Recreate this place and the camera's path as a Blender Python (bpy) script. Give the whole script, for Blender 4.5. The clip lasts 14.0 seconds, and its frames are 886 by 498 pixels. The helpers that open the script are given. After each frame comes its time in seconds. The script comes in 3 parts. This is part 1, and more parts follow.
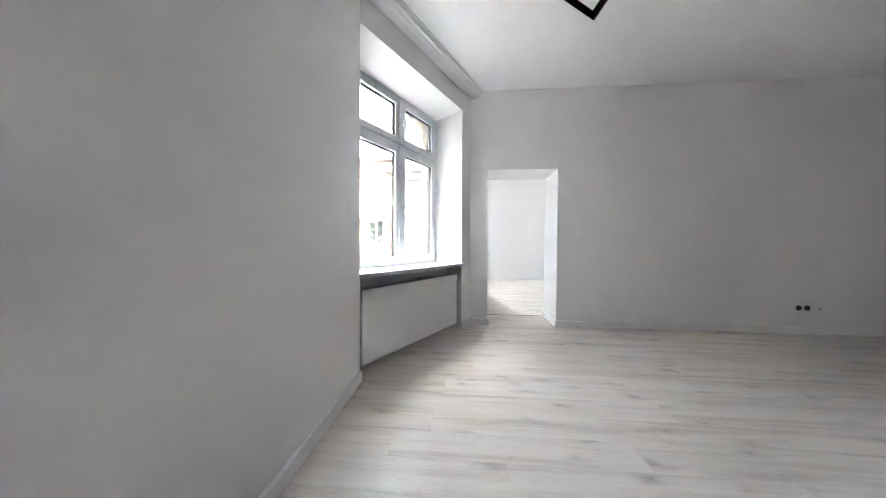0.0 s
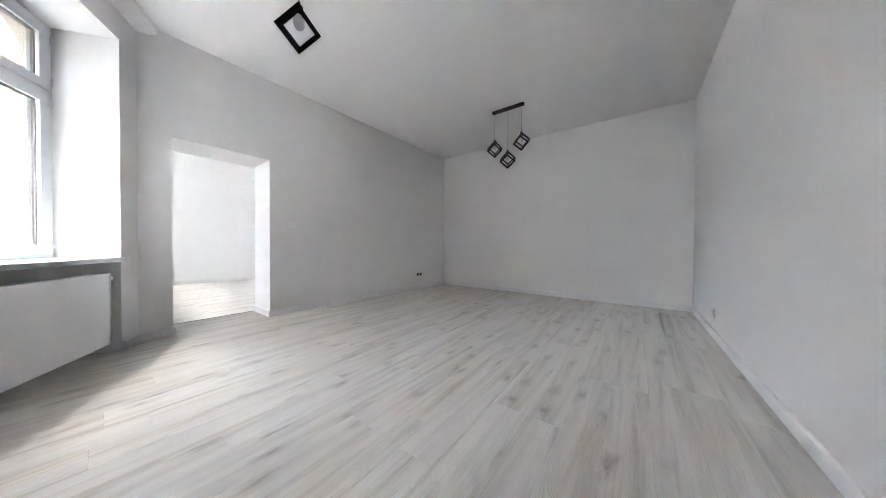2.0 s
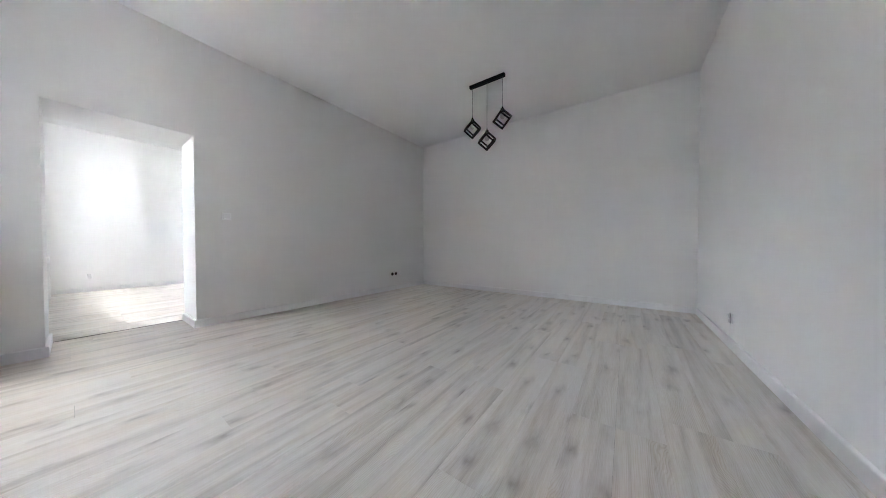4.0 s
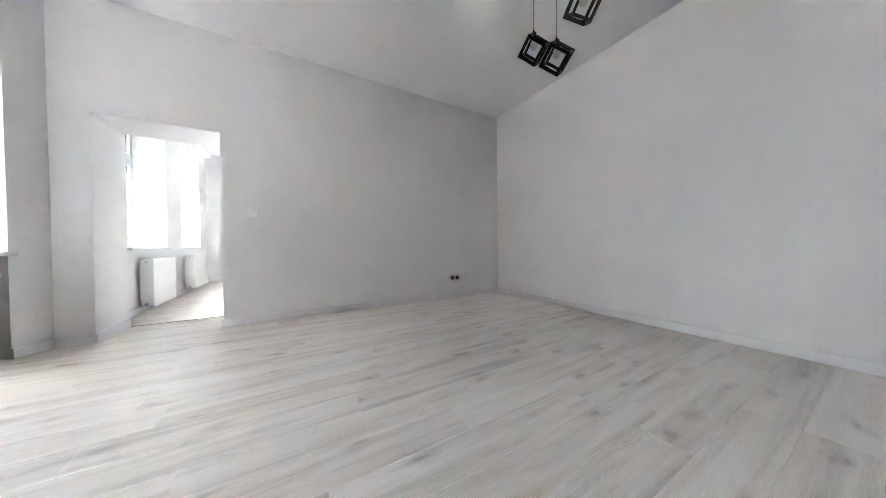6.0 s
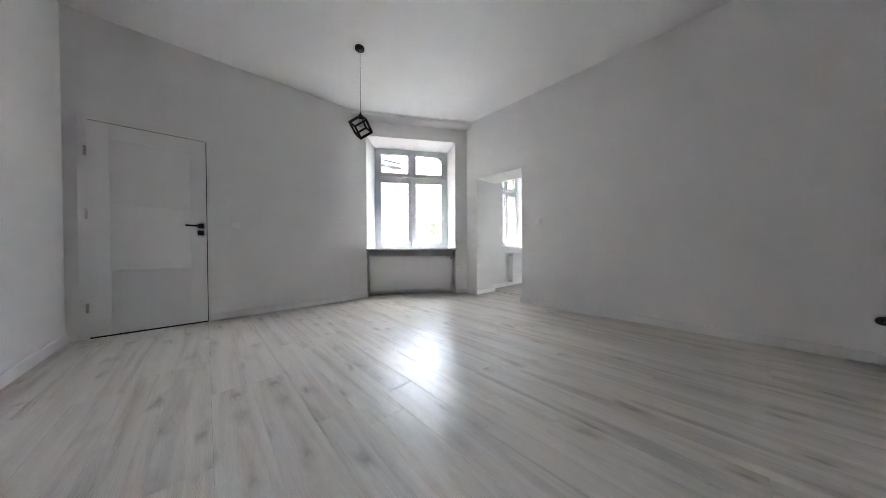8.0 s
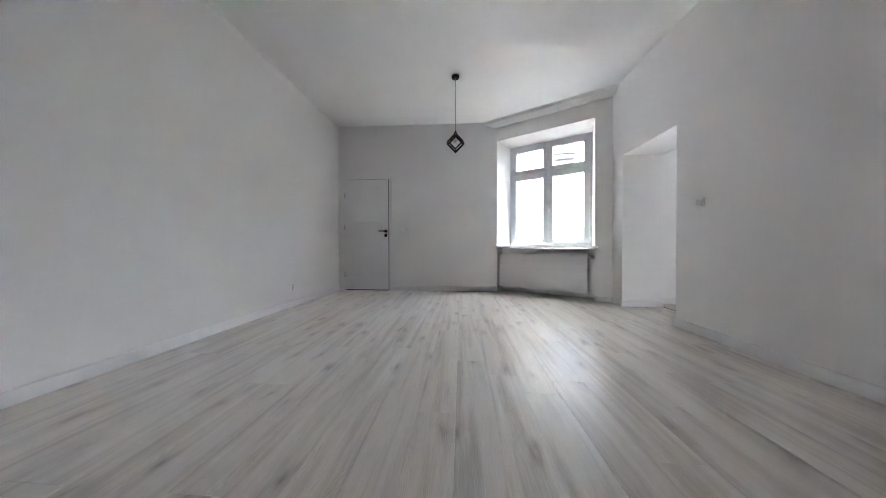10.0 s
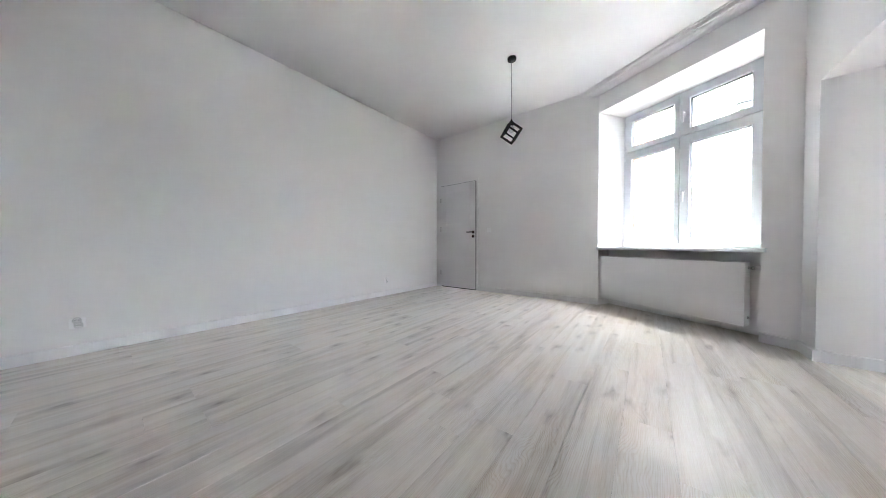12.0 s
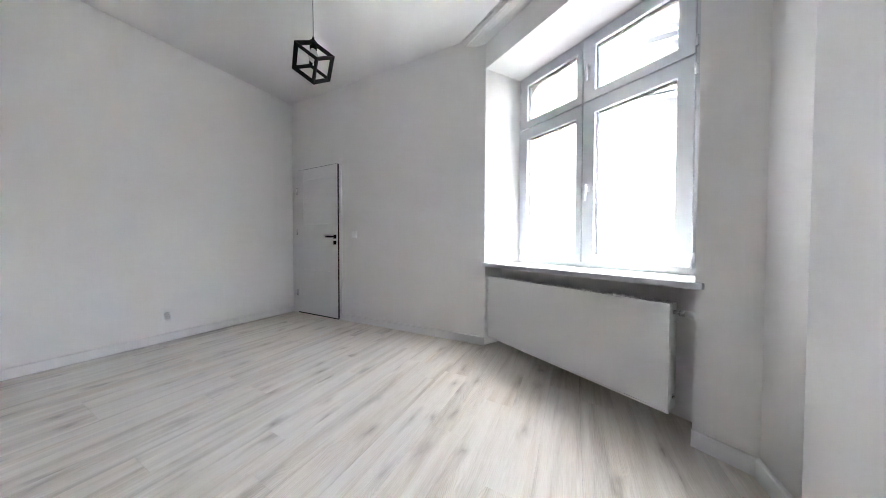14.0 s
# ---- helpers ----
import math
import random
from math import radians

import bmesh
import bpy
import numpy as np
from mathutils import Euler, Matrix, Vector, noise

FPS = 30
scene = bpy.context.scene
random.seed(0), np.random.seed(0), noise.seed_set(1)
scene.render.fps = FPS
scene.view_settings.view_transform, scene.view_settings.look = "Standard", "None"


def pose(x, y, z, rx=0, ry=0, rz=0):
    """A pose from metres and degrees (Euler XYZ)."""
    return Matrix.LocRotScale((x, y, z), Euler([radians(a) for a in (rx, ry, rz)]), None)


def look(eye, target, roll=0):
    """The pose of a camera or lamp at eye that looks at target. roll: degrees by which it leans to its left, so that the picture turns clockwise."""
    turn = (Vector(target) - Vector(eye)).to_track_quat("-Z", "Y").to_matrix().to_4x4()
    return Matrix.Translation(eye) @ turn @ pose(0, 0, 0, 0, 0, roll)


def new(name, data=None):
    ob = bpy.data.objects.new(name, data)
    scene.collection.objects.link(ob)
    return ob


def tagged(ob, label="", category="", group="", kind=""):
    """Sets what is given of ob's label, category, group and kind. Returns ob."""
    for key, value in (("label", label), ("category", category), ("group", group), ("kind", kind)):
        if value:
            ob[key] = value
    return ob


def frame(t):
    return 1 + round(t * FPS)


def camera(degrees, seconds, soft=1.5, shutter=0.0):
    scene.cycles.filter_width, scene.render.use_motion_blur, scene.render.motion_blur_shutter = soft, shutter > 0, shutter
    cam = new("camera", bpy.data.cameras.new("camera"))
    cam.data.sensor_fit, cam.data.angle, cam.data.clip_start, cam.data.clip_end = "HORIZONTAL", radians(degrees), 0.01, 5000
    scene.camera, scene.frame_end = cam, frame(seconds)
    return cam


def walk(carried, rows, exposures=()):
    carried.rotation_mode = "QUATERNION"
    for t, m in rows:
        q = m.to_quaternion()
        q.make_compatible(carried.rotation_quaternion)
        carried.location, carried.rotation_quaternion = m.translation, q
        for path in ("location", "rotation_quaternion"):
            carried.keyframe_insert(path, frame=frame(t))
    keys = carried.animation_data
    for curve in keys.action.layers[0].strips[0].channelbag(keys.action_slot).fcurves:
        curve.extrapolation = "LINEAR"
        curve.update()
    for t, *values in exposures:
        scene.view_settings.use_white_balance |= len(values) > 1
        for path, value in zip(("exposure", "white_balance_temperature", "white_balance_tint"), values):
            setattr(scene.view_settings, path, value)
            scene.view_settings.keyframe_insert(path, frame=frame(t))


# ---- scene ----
cam = camera(119.2, 14.0, soft=0.85)
PATH = [
    (0, (0.762, 1.047, 1.065), (0.61, 3.041, 1.037), 0.3),
    (0.5, (0.666, 0.994, 1.039), (1.249, 2.907, 1.028), 0.2),
    (1, (0.566, 0.91, 1.003), (1.708, 2.552, 0.994), 0.4),
    (1.5, (0.6, 0.788, 1.006), (2.059, 2.156, 0.978), 0.5),
    (2, (0.611, 0.665, 0.957), (2.212, 1.862, 0.932), 0.3),
    (2.5, (0.586, 0.559, 0.91), (2.23, 1.697, 0.886), 0.1),
    (3, (0.665, 0.575, 0.908), (2.316, 1.703, 0.878), -0.0),
    (3.2, (0.753, 0.616, 0.916), (2.403, 1.745, 0.882), 0.0),
    (5.3, (2.205, 0.901, 0.862), (3.634, 2.3, 0.846), -0.2),
    (5.5, (2.347, 0.935, 0.872), (3.69, 2.417, 0.846), -0.4),
    (6, (2.667, 0.965, 0.852), (3.658, 2.701, 0.822), -0.6),
    (6.5, (2.988, 0.93, 0.853), (3.379, 2.892, 0.833), -0.6),
    (7, (3.354, 0.845, 0.871), (2.887, 2.789, 0.856), -0.5),
    (7.5, (3.773, 0.881, 0.875), (2.683, 2.558, 0.855), -0.5),
    (8, (4.13, 0.965, 0.875), (2.654, 2.314, 0.853), -0.3),
    (8.5, (4.419, 1.132, 0.837), (2.657, 2.079, 0.829), -0.2),
    (8.7, (4.563, 1.253, 0.858), (2.713, 2.013, 0.836), 0.1),
    (10.8, (4.855, 2.947, 0.81), (2.934, 2.393, 0.801), -0.1),
    (11, (4.818, 3.054, 0.829), (2.93, 2.392, 0.81), -0.0),
    (11.5, (4.65, 3.347, 0.856), (2.884, 2.409, 0.829), 0.0),
    (12, (4.323, 3.568, 0.871), (2.751, 2.333, 0.841), -0.1),
    (12.5, (3.907, 3.665, 0.912), (2.442, 2.303, 0.88), -0.0),
    (13, (3.465, 3.751, 0.926), (2.015, 2.373, 0.89), 0.0),
    (13.5, (2.981, 3.769, 0.946), (1.45, 2.483, 0.907), 0.1),
    (14, (2.499, 3.817, 1.032), (0.714, 2.915, 0.99), 0.1),
]
EXPOSURE = [(0.0, 8.38, 6330, 9), (0.5, 7.94, 6330, 9), (1.0, 8.29, 6330, 9), (1.5, 8.58, 6330, 9), (2.0, 8.58, 6330, 9), (3.0, 8.31, 6330, 9), (5.5, 8.95, 6330, 9), (6.5, 8.96, 6330, 9), (7.5, 8.57, 6330, 9), (8.5, 7.95, 6330, 9), (11.0, 8.60, 6330, 9), (12.5, 8.85, 6330, 9), (14.0, 8.55, 6330, 9)]
walk(cam, [(t, look(eye, to, lean)) for t, eye, to, lean in PATH], EXPOSURE)

# ---- world, sun and exposure ----
world = bpy.data.worlds.new("overcast_sky")
scene.world = world
world.use_nodes = True
wn = world.node_tree.nodes
wl = world.node_tree.links
sky = wn.new("ShaderNodeTexSky")
sky.sky_type = "NISHITA"
sky.sun_disc = False
sky.sun_elevation = radians(88)
sky.sun_rotation = radians(150)
sky.air_density = 1.0
sky.dust_density = 6.0
sky.ozone_density = 0.6
grey = wn.new("ShaderNodeHueSaturation")    # cloud cover takes most of the blue away
grey.inputs["Saturation"].default_value = 0.5
wl.new(sky.outputs[0], grey.inputs["Color"])
wl.new(grey.outputs[0], wn["Background"].inputs["Color"])
wn["Background"].inputs["Strength"].default_value = 0.15

sun_data = bpy.data.lights.new("sun", "SUN")
sun_data.energy = 0.12
sun_data.angle = radians(80)
sun_data.color = (1.0, 0.97, 0.93)
sun = new("sun", sun_data)
sun.matrix_world = look((0.35, -0.60, 20), (0, 0, 0))

# ---- plan ----
H = 3.115                    # ceiling height of both rooms
RX, RY = 5.86, 4.56          # long side and depth of the main room
OX0, OX1, OH = 1.093, 1.993, 2.075   # opening to the second room
O2 = 5.09                    # second room begins here
BACK = 9.30                  # its far wall
EX2 = 3.95                   # its side wall, unseen, set close to brighten the room
P0 = (-0.035, 3.01)          # corner of the door wall and the window wall
P1 = (0.859, RY)             # corner of the window wall and the long inner wall


def wall_frame(a, b):
    """Local frame of a wall from a to b: x along it, y outwards, z up; and its length."""
    d = Vector((b[0] - a[0], b[1] - a[1], 0))
    u = d.normalized()
    n = Vector((-u.y, u.x, 0))
    m = Matrix.Identity(4)
    for i in range(3):
        m[i][0], m[i][1], m[i][2] = u[i], n[i], (0, 0, 1)[i]
    m[0][3], m[1][3] = a[0], a[1]
    return m, d.length


W_M, W_LEN = wall_frame(P0, P1)
D_M, D_LEN = wall_frame((0, 0), P0)
R_M, R_LEN = wall_frame((0.905, O2), (0.815, BACK))


# ---- materials ----
def material(name, rough=0.5, metal=0.0):
    m = bpy.data.materials.new(name)
    m.use_nodes = True
    b = m.node_tree.nodes["Principled BSDF"]
    b.inputs["Roughness"].default_value = rough
    b.inputs["Metallic"].default_value = metal
    return m, m.node_tree.nodes, m.node_tree.links, b


def ramp(nodes, stops):
    r = nodes.new("ShaderNodeValToRGB")
    while len(r.color_ramp.elements) < len(stops):
        r.color_ramp.elements.new(0.5)
    for e, (p, c) in zip(r.color_ramp.elements, stops):
        e.position, e.color = p, (*c, 1)
    return r


def noise_tex(nodes, links, vector, scale, detail=4, rough=0.55, distortion=0.0):
    n = nodes.new("ShaderNodeTexNoise")
    n.inputs["Scale"].default_value = scale
    n.inputs["Detail"].default_value = detail
    n.inputs["Roughness"].default_value = rough
    n.inputs["Distortion"].default_value = distortion
    links.new(vector, n.inputs["Vector"])
    return n


def bump(nodes, links, height, bsdf, strength, distance):
    b = nodes.new("ShaderNodeBump")
    b.inputs["Strength"].default_value = strength
    b.inputs["Distance"].default_value = distance
    links.new(height, b.inputs["Height"])
    links.new(b.outputs[0], bsdf.inputs["Normal"])
    return b


def mix_rgb(nodes, links, fac, a, b, mode="MIX"):
    m = nodes.new("ShaderNodeMix")
    m.data_type = "RGBA"
    m.blend_type = mode
    for src, sock in ((fac, m.inputs[0]), (a, m.inputs[6]), (b, m.inputs[7])):
        if isinstance(src, (int, float)):
            sock.default_value = src
        elif isinstance(src, tuple):
            sock.default_value = (*src, 1)
        else:
            links.new(src, sock)
    return m.outputs[2]


def painted(name, base, rough, spread=0.03, grain=220, relief=0.0012, patch=1.3, lift=0.05):
    """Paint on plaster, wood or steel: faint clouding, roller grain, uneven gloss."""
    m, n, l, b = material(name, rough)
    co = n.new("ShaderNodeTexCoord").outputs["Object"]
    big = noise_tex(n, l, co, patch, 3)
    fine = noise_tex(n, l, co, grain, 3)
    lo = tuple(max(c - spread, 0) for c in base)
    hi = tuple(min(c + spread, 1) for c in base)
    r = ramp(n, ((0.3, lo), (0.7, hi)))
    l.new(big.outputs[0], r.inputs[0])
    l.new(r.outputs[0], b.inputs["Base Color"])
    rr = n.new("ShaderNodeMapRange")
    rr.inputs["To Min"].default_value = rough - lift
    rr.inputs["To Max"].default_value = rough + lift
    l.new(big.outputs[0], rr.inputs["Value"])
    l.new(rr.outputs[0], b.inputs["Roughness"])
    bump(n, l, fine.outputs[0], b, 0.35, relief)
    return m


WALL = painted("white_wall_paint", (0.88, 0.869, 0.858), 0.75, 0.010, 160, 0.0012)
CEIL = painted("white_ceiling_paint", (0.90, 0.896, 0.89), 0.85, 0.01, 140, 0.001)
TRIM = painted("white_skirting_lacquer", (0.87, 0.865, 0.86), 0.4, 0.01, 90, 0.0003)
DOORW = painted("white_door_foil", (0.88, 0.875, 0.868), 0.42, 0.008, 60, 0.0003)
PVC = painted("white_window_plastic", (0.70, 0.725, 0.75), 0.3, 0.008, 60, 0.0001)
ENAMEL = painted("white_radiator_enamel", (0.80, 0.80, 0.79), 0.32, 0.012, 80, 0.0002)
SWITCH = painted("white_switch_plastic", (0.94, 0.94, 0.935), 0.3, 0.005, 90, 0.0001)
BLACK = painted("matt_black_steel", (0.005, 0.005, 0.0055), 0.6, 0.002, 300, 0.0003)
BLACK.node_tree.nodes["Principled BSDF"].inputs["Specular IOR Level"].default_value = 0.15
GREYP = painted("dark_grey_strip", (0.16, 0.14, 0.12), 0.55, 0.03, 120, 0.0003)
# near-black of the wiring boxes, also painted in for dark holes and unlit rooms
VOID = painted("black_box_and_painted_dark", (0.01, 0.01, 0.01), 0.7, 0.004, 60, 0.0003)
RUBBER = painted("grey_gasket_rubber", (0.06, 0.06, 0.062), 0.7, 0.01, 200, 0.0002)
GAP_SHADE = painted("black_door_gap_shade", (0.015, 0.015, 0.016), 0.7, 0.004, 200, 0.0002)
CABLE = painted("grey_cable_sheath", (0.16, 0.16, 0.16), 0.5, 0.02, 200, 0.0002)
STONE = painted("beige_stone_render", (0.38, 0.34, 0.30), 0.85, 0.05, 60, 0.004, 2.0)
ROOFM = painted("grey_sheet_roof", (0.16, 0.16, 0.17), 0.5, 0.04, 20, 0.004, 0.7)
RENDERM = painted("pale_render_facade", (0.38, 0.355, 0.32), 0.9, 0.06, 30, 0.006, 0.4)
ASPHALT = painted("street_asphalt", (0.05, 0.05, 0.052), 0.9, 0.015, 90, 0.01, 0.3)
PAVING = painted("concrete_pavement", (0.30, 0.29, 0.28), 0.9, 0.05, 40, 0.008, 0.5)
BARK = painted("tree_bark", (0.10, 0.08, 0.06), 0.95, 0.04, 20, 0.02, 3.0)
LEAF = painted("fresh_leaves", (0.085, 0.13, 0.035), 0.6, 0.03, 5, 0.002, 2.0)
CHROME, _n, _l, _b = material("brushed_chrome", 0.25, 1.0)
_b.inputs["Base Color"].default_value = (0.7, 0.7, 0.7, 1)
_nz = noise_tex(_n, _l, _n.new("ShaderNodeTexCoord").outputs["Object"], 90)
bump(_n, _l, _nz.outputs[0], _b, 0.1, 0.0003)


def glass_material(name, tint, rough):
    m, n, l, b = material(name, rough)
    b.inputs["Base Color"].default_value = (*tint, 1)
    b.inputs["Transmission Weight"].default_value = 1.0
    b.inputs["IOR"].default_value = 1.45
    return m


# grey tint put into the glass to dim the over-bright view outside
GLASS = glass_material("view_dimming_window_glass", (0.185, 0.193, 0.193), 0.0)
BULB, _n, _l, _b = material("milky_bulb_glass", 0.25)
_b.inputs["Base Color"].default_value = (0.88, 0.88, 0.87, 1)
_b.inputs["Transmission Weight"].default_value = 0.25
_b.inputs["Subsurface Weight"].default_value = 0.15
_b.inputs["Subsurface Radius"].default_value = (0.01, 0.01, 0.01)


def brick_material():
    m, n, l, b = material("red_brick_masonry", 0.9)
    co = n.new("ShaderNodeTexCoord").outputs["Object"]
    rot = n.new("ShaderNodeMapping")
    l.new(co, rot.inputs["Vector"])
    br = n.new("ShaderNodeTexBrick")
    br.inputs["Scale"].default_value = 1.0
    br.inputs["Brick Width"].default_value = 0.26
    br.inputs["Row Height"].default_value = 0.077
    br.inputs["Mortar Size"].default_value = 0.006
    br.inputs["Color1"].default_value = (0.30, 0.13, 0.075, 1)
    br.inputs["Color2"].default_value = (0.40, 0.20, 0.12, 1)
    br.inputs["Mortar"].default_value = (0.42, 0.39, 0.35, 1)
    sep = n.new("ShaderNodeSeparateXYZ")
    add = n.new("ShaderNodeMath")
    com = n.new("ShaderNodeCombineXYZ")
    l.new(rot.outputs[0], sep.inputs[0])
    l.new(sep.outputs[0], add.inputs[0])
    l.new(sep.outputs[1], add.inputs[1])
    l.new(add.outputs[0], com.inputs[0])
    l.new(sep.outputs[2], com.inputs[1])
    l.new(com.outputs[0], br.inputs["Vector"])
    nz = noise_tex(n, l, co, 3.0)
    col = mix_rgb(n, l, 0.35, br.outputs["Color"], nz.outputs["Color"], "SOFT_LIGHT")
    l.new(col, b.inputs["Base Color"])
    bump(n, l, br.outputs["Fac"], b, -0.6, 0.008)
    return m


BRICK = brick_material()
MORTAR = painted("lime_mortar", (0.42, 0.40, 0.36), 0.95, 0.05, 90, 0.004, 4.0)
BRICKS, _n, _l, _b = material("red_clay_brick", 0.9)
_r = ramp(_n, ((0.0, (0.22, 0.085, 0.05)), (0.5, (0.30, 0.125, 0.07)), (1.0, (0.38, 0.18, 0.11))))
_l.new(_n.new("ShaderNodeObjectInfo").outputs["Random"], _r.inputs[0])
_nz = noise_tex(_n, _l, _n.new("ShaderNodeTexCoord").outputs["Object"], 24)
_l.new(mix_rgb(_n, _l, 0.4, _r.outputs[0], _nz.outputs["Color"], "SOFT_LIGHT"), _b.inputs["Base Color"])
bump(_n, _l, _nz.outputs[0], _b, 0.5, 0.004)


def laminate():
    """Pale limed-oak laminate: long streaks, cathedral grain, knots and a satin wear layer."""
    m, n, l, b = material("limed_oak_laminate", 0.3)
    co = n.new("ShaderNodeTexCoord").outputs["Object"]
    info = n.new("ShaderNodeObjectInfo")
    off = n.new("ShaderNodeVectorMath")
    off.operation = "MULTIPLY_ADD"
    l.new(info.outputs["Random"], off.inputs[0])
    off.inputs[1].default_value = (37.0, 11.3, 5.7)
    l.new(co, off.inputs[2])
    v = off.outputs[0]

    def squash(x, y):
        k = n.new("ShaderNodeMapping")
        k.inputs["Scale"].default_value = (x, y, 1)
        l.new(v, k.inputs["Vector"])
        return k.outputs[0]

    streak = noise_tex(n, l, squash(0.7, 12), 1.0, 4, 0.52, 0.8)
    cloud = noise_tex(n, l, squash(1.7, 7), 1.0, 3, 0.5, 0.6)
    fibre = noise_tex(n, l, squash(11, 300), 1.0, 4, 0.6)
    # growth rings, bent into long flames that come and go along the board
    wave = n.new("ShaderNodeTexWave")
    wave.wave_type = "BANDS"
    wave.bands_direction = "Y"
    wave.inputs["Scale"].default_value = 42
    wave.inputs["Distortion"].default_value = 12
    wave.inputs["Detail"].default_value = 2.0
    wave.inputs["Detail Scale"].default_value = 0.3
    patch = ramp(n, ((0.42, (0, 0, 0)), (0.58, (0.9, 0.9, 0.9))))
    l.new(noise_tex(n, l, squash(1.1, 3.1), 1.0, 2).outputs[0], patch.inputs[0])
    # knots: dark eyes with a brown halo, stretched along the board
    kn = n.new("ShaderNodeTexVoronoi")
    kn.voronoi_dimensions = "2D"
    kn.inputs["Scale"].default_value = 1.0
    kn.inputs["Randomness"].default_value = 1.0
    wob = noise_tex(n, l, squash(8, 30), 1.0, 3)
    bend = n.new("ShaderNodeVectorMath")
    bend.operation = "MULTIPLY_ADD"
    l.new(noise_tex(n, l, squash(5, 12), 1.0, 2).outputs["Color"], bend.inputs[0])
    bend.inputs[1].default_value = (0.5, 0.38, 0.0)
    l.new(squash(1.9, 4.6), bend.inputs[2])
    l.new(bend.outputs[0], kn.inputs["Vector"])
    # the rings flow round the knots
    eye = n.new("ShaderNodeMapRange")
    eye.interpolation_type = "SMOOTHSTEP"
    eye.inputs["From Max"].default_value = 0.6
    eye.inputs["To Min"].default_value = 0.055
    eye.inputs["To Max"].default_value = 0.0
    l.new(kn.outputs["Distance"], eye.inputs["Value"])
    flow = n.new("ShaderNodeVectorMath")
    flow.operation = "MULTIPLY_ADD"
    l.new(eye.outputs[0], flow.inputs[0])
    flow.inputs[1].default_value = (0.0, 1.0, 0.0)
    l.new(squash(0.20, 1.0), flow.inputs[2])
    l.new(flow.outputs[0], wave.inputs["Vector"])
    some = n.new("ShaderNodeSeparateColor")
    l.new(kn.outputs["Color"], some.inputs[0])
    here = ramp(n, ((0.08, (0.15, 0.15, 0.15)), (0.45, (1, 1, 1))))
    l.new(some.outputs[0], here.inputs[0])
    kd = n.new("ShaderNodeMath")
    kd.operation = "MULTIPLY_ADD"
    l.new(wob.outputs[0], kd.inputs[0])
    kd.inputs[1].default_value = 0.26
    l.new(kn.outputs["Distance"], kd.inputs[2])
    knot = ramp(n, ((0.10, (0.8, 0.8, 0.8)), (0.155, (0.47, 0.47, 0.47)), (0.22, (0.22, 0.22, 0.22)), (0.35, (0, 0, 0))))
    l.new(kd.outputs[0], knot.inputs[0])

    tone = ramp(n, ((0.0, (0.69, 0.640, 0.590)), (0.5, (0.71, 0.662, 0.611)), (1.0, (0.73, 0.685, 0.634))))
    l.new(info.outputs["Random"], tone.inputs[0])
    dark = ramp(n, ((0.27, (0.44, 0.396, 0.352)), (0.40, (0.60, 0.550, 0.498)), (0.52, (0.71, 0.659, 0.609)), (0.70, (0.78, 0.734, 0.686))))
    l.new(streak.outputs[0], dark.inputs[0])
    c = mix_rgb(n, l, 0.74, tone.outputs[0], dark.outputs[0])
    warm = ramp(n, ((0.42, (0.5, 0.5, 0.5)), (0.70, (0.605, 0.52, 0.445))))
    l.new(cloud.outputs[0], warm.inputs[0])
    c = mix_rgb(n, l, 0.40, c, warm.outputs[0], "OVERLAY")
    ring = ramp(n, ((0.0, (0.31, 0.295, 0.285)), (0.25, (0.45, 0.445, 0.44)), (1.0, (0.55, 0.55, 0.55))))
    l.new(wave.outputs["Fac"], ring.inputs[0])
    c = mix_rgb(n, l, patch.outputs[0], c, mix_rgb(n, l, 0.6, c, ring.outputs[0], "OVERLAY"))
    c = mix_rgb(n, l, 0.42, c, fibre.outputs[0], "OVERLAY")
    c = mix_rgb(n, l, mix_rgb(n, l, 1.0, knot.outputs[0], here.outputs[0], "MULTIPLY"), c, (0.28, 0.23, 0.195))
    l.new(c, b.inputs["Base Color"])
    rr = n.new("ShaderNodeMapRange")
    rr.inputs["To Min"].default_value = 0.31
    rr.inputs["To Max"].default_value = 0.42
    l.new(fibre.outputs[0], rr.inputs["Value"])
    l.new(rr.outputs[0], b.inputs["Roughness"])
    h = mix_rgb(n, l, 0.5, wave.outputs["Fac"], fibre.outputs[0])
    bump(n, l, h, b, 0.22, 0.0007)
    b.inputs["Specular IOR Level"].default_value = 0.62
    return m


LAMINATE = laminate()


# ---- mesh helpers ----
def finish(name, bm, mat, parent=None, smooth=False):
    bmesh.ops.recalc_face_normals(bm, faces=bm.faces)
    me = bpy.data.meshes.new(name)
    bm.to_mesh(me)
    bm.free()
    if mat:
        me.materials.append(mat)
    if smooth:
        for p in me.polygons:
            p.use_smooth = True
    ob = new(name, me)
    ob.parent = parent
    return ob


def part(name, bm, mat, parent, label="", smooth=False):
    ob = finish(name, bm, mat, parent, smooth)
    if label:
        tagged(ob, label)
    return ob


def structure(name, bm, mat, label, category, m=None, smooth=False):
    ob = finish(name, bm, mat, None, smooth)
    if m is not None:
        ob.matrix_world = m
    return tagged(ob, label, category, kind="structure")


def thing(name, label, category, m=None, group="", kind=""):
    ob = new(name)
    ob.empty_display_size = 0.1
    if m is not None:
        ob.matrix_world = m
    return tagged(ob, label, category, group, kind)


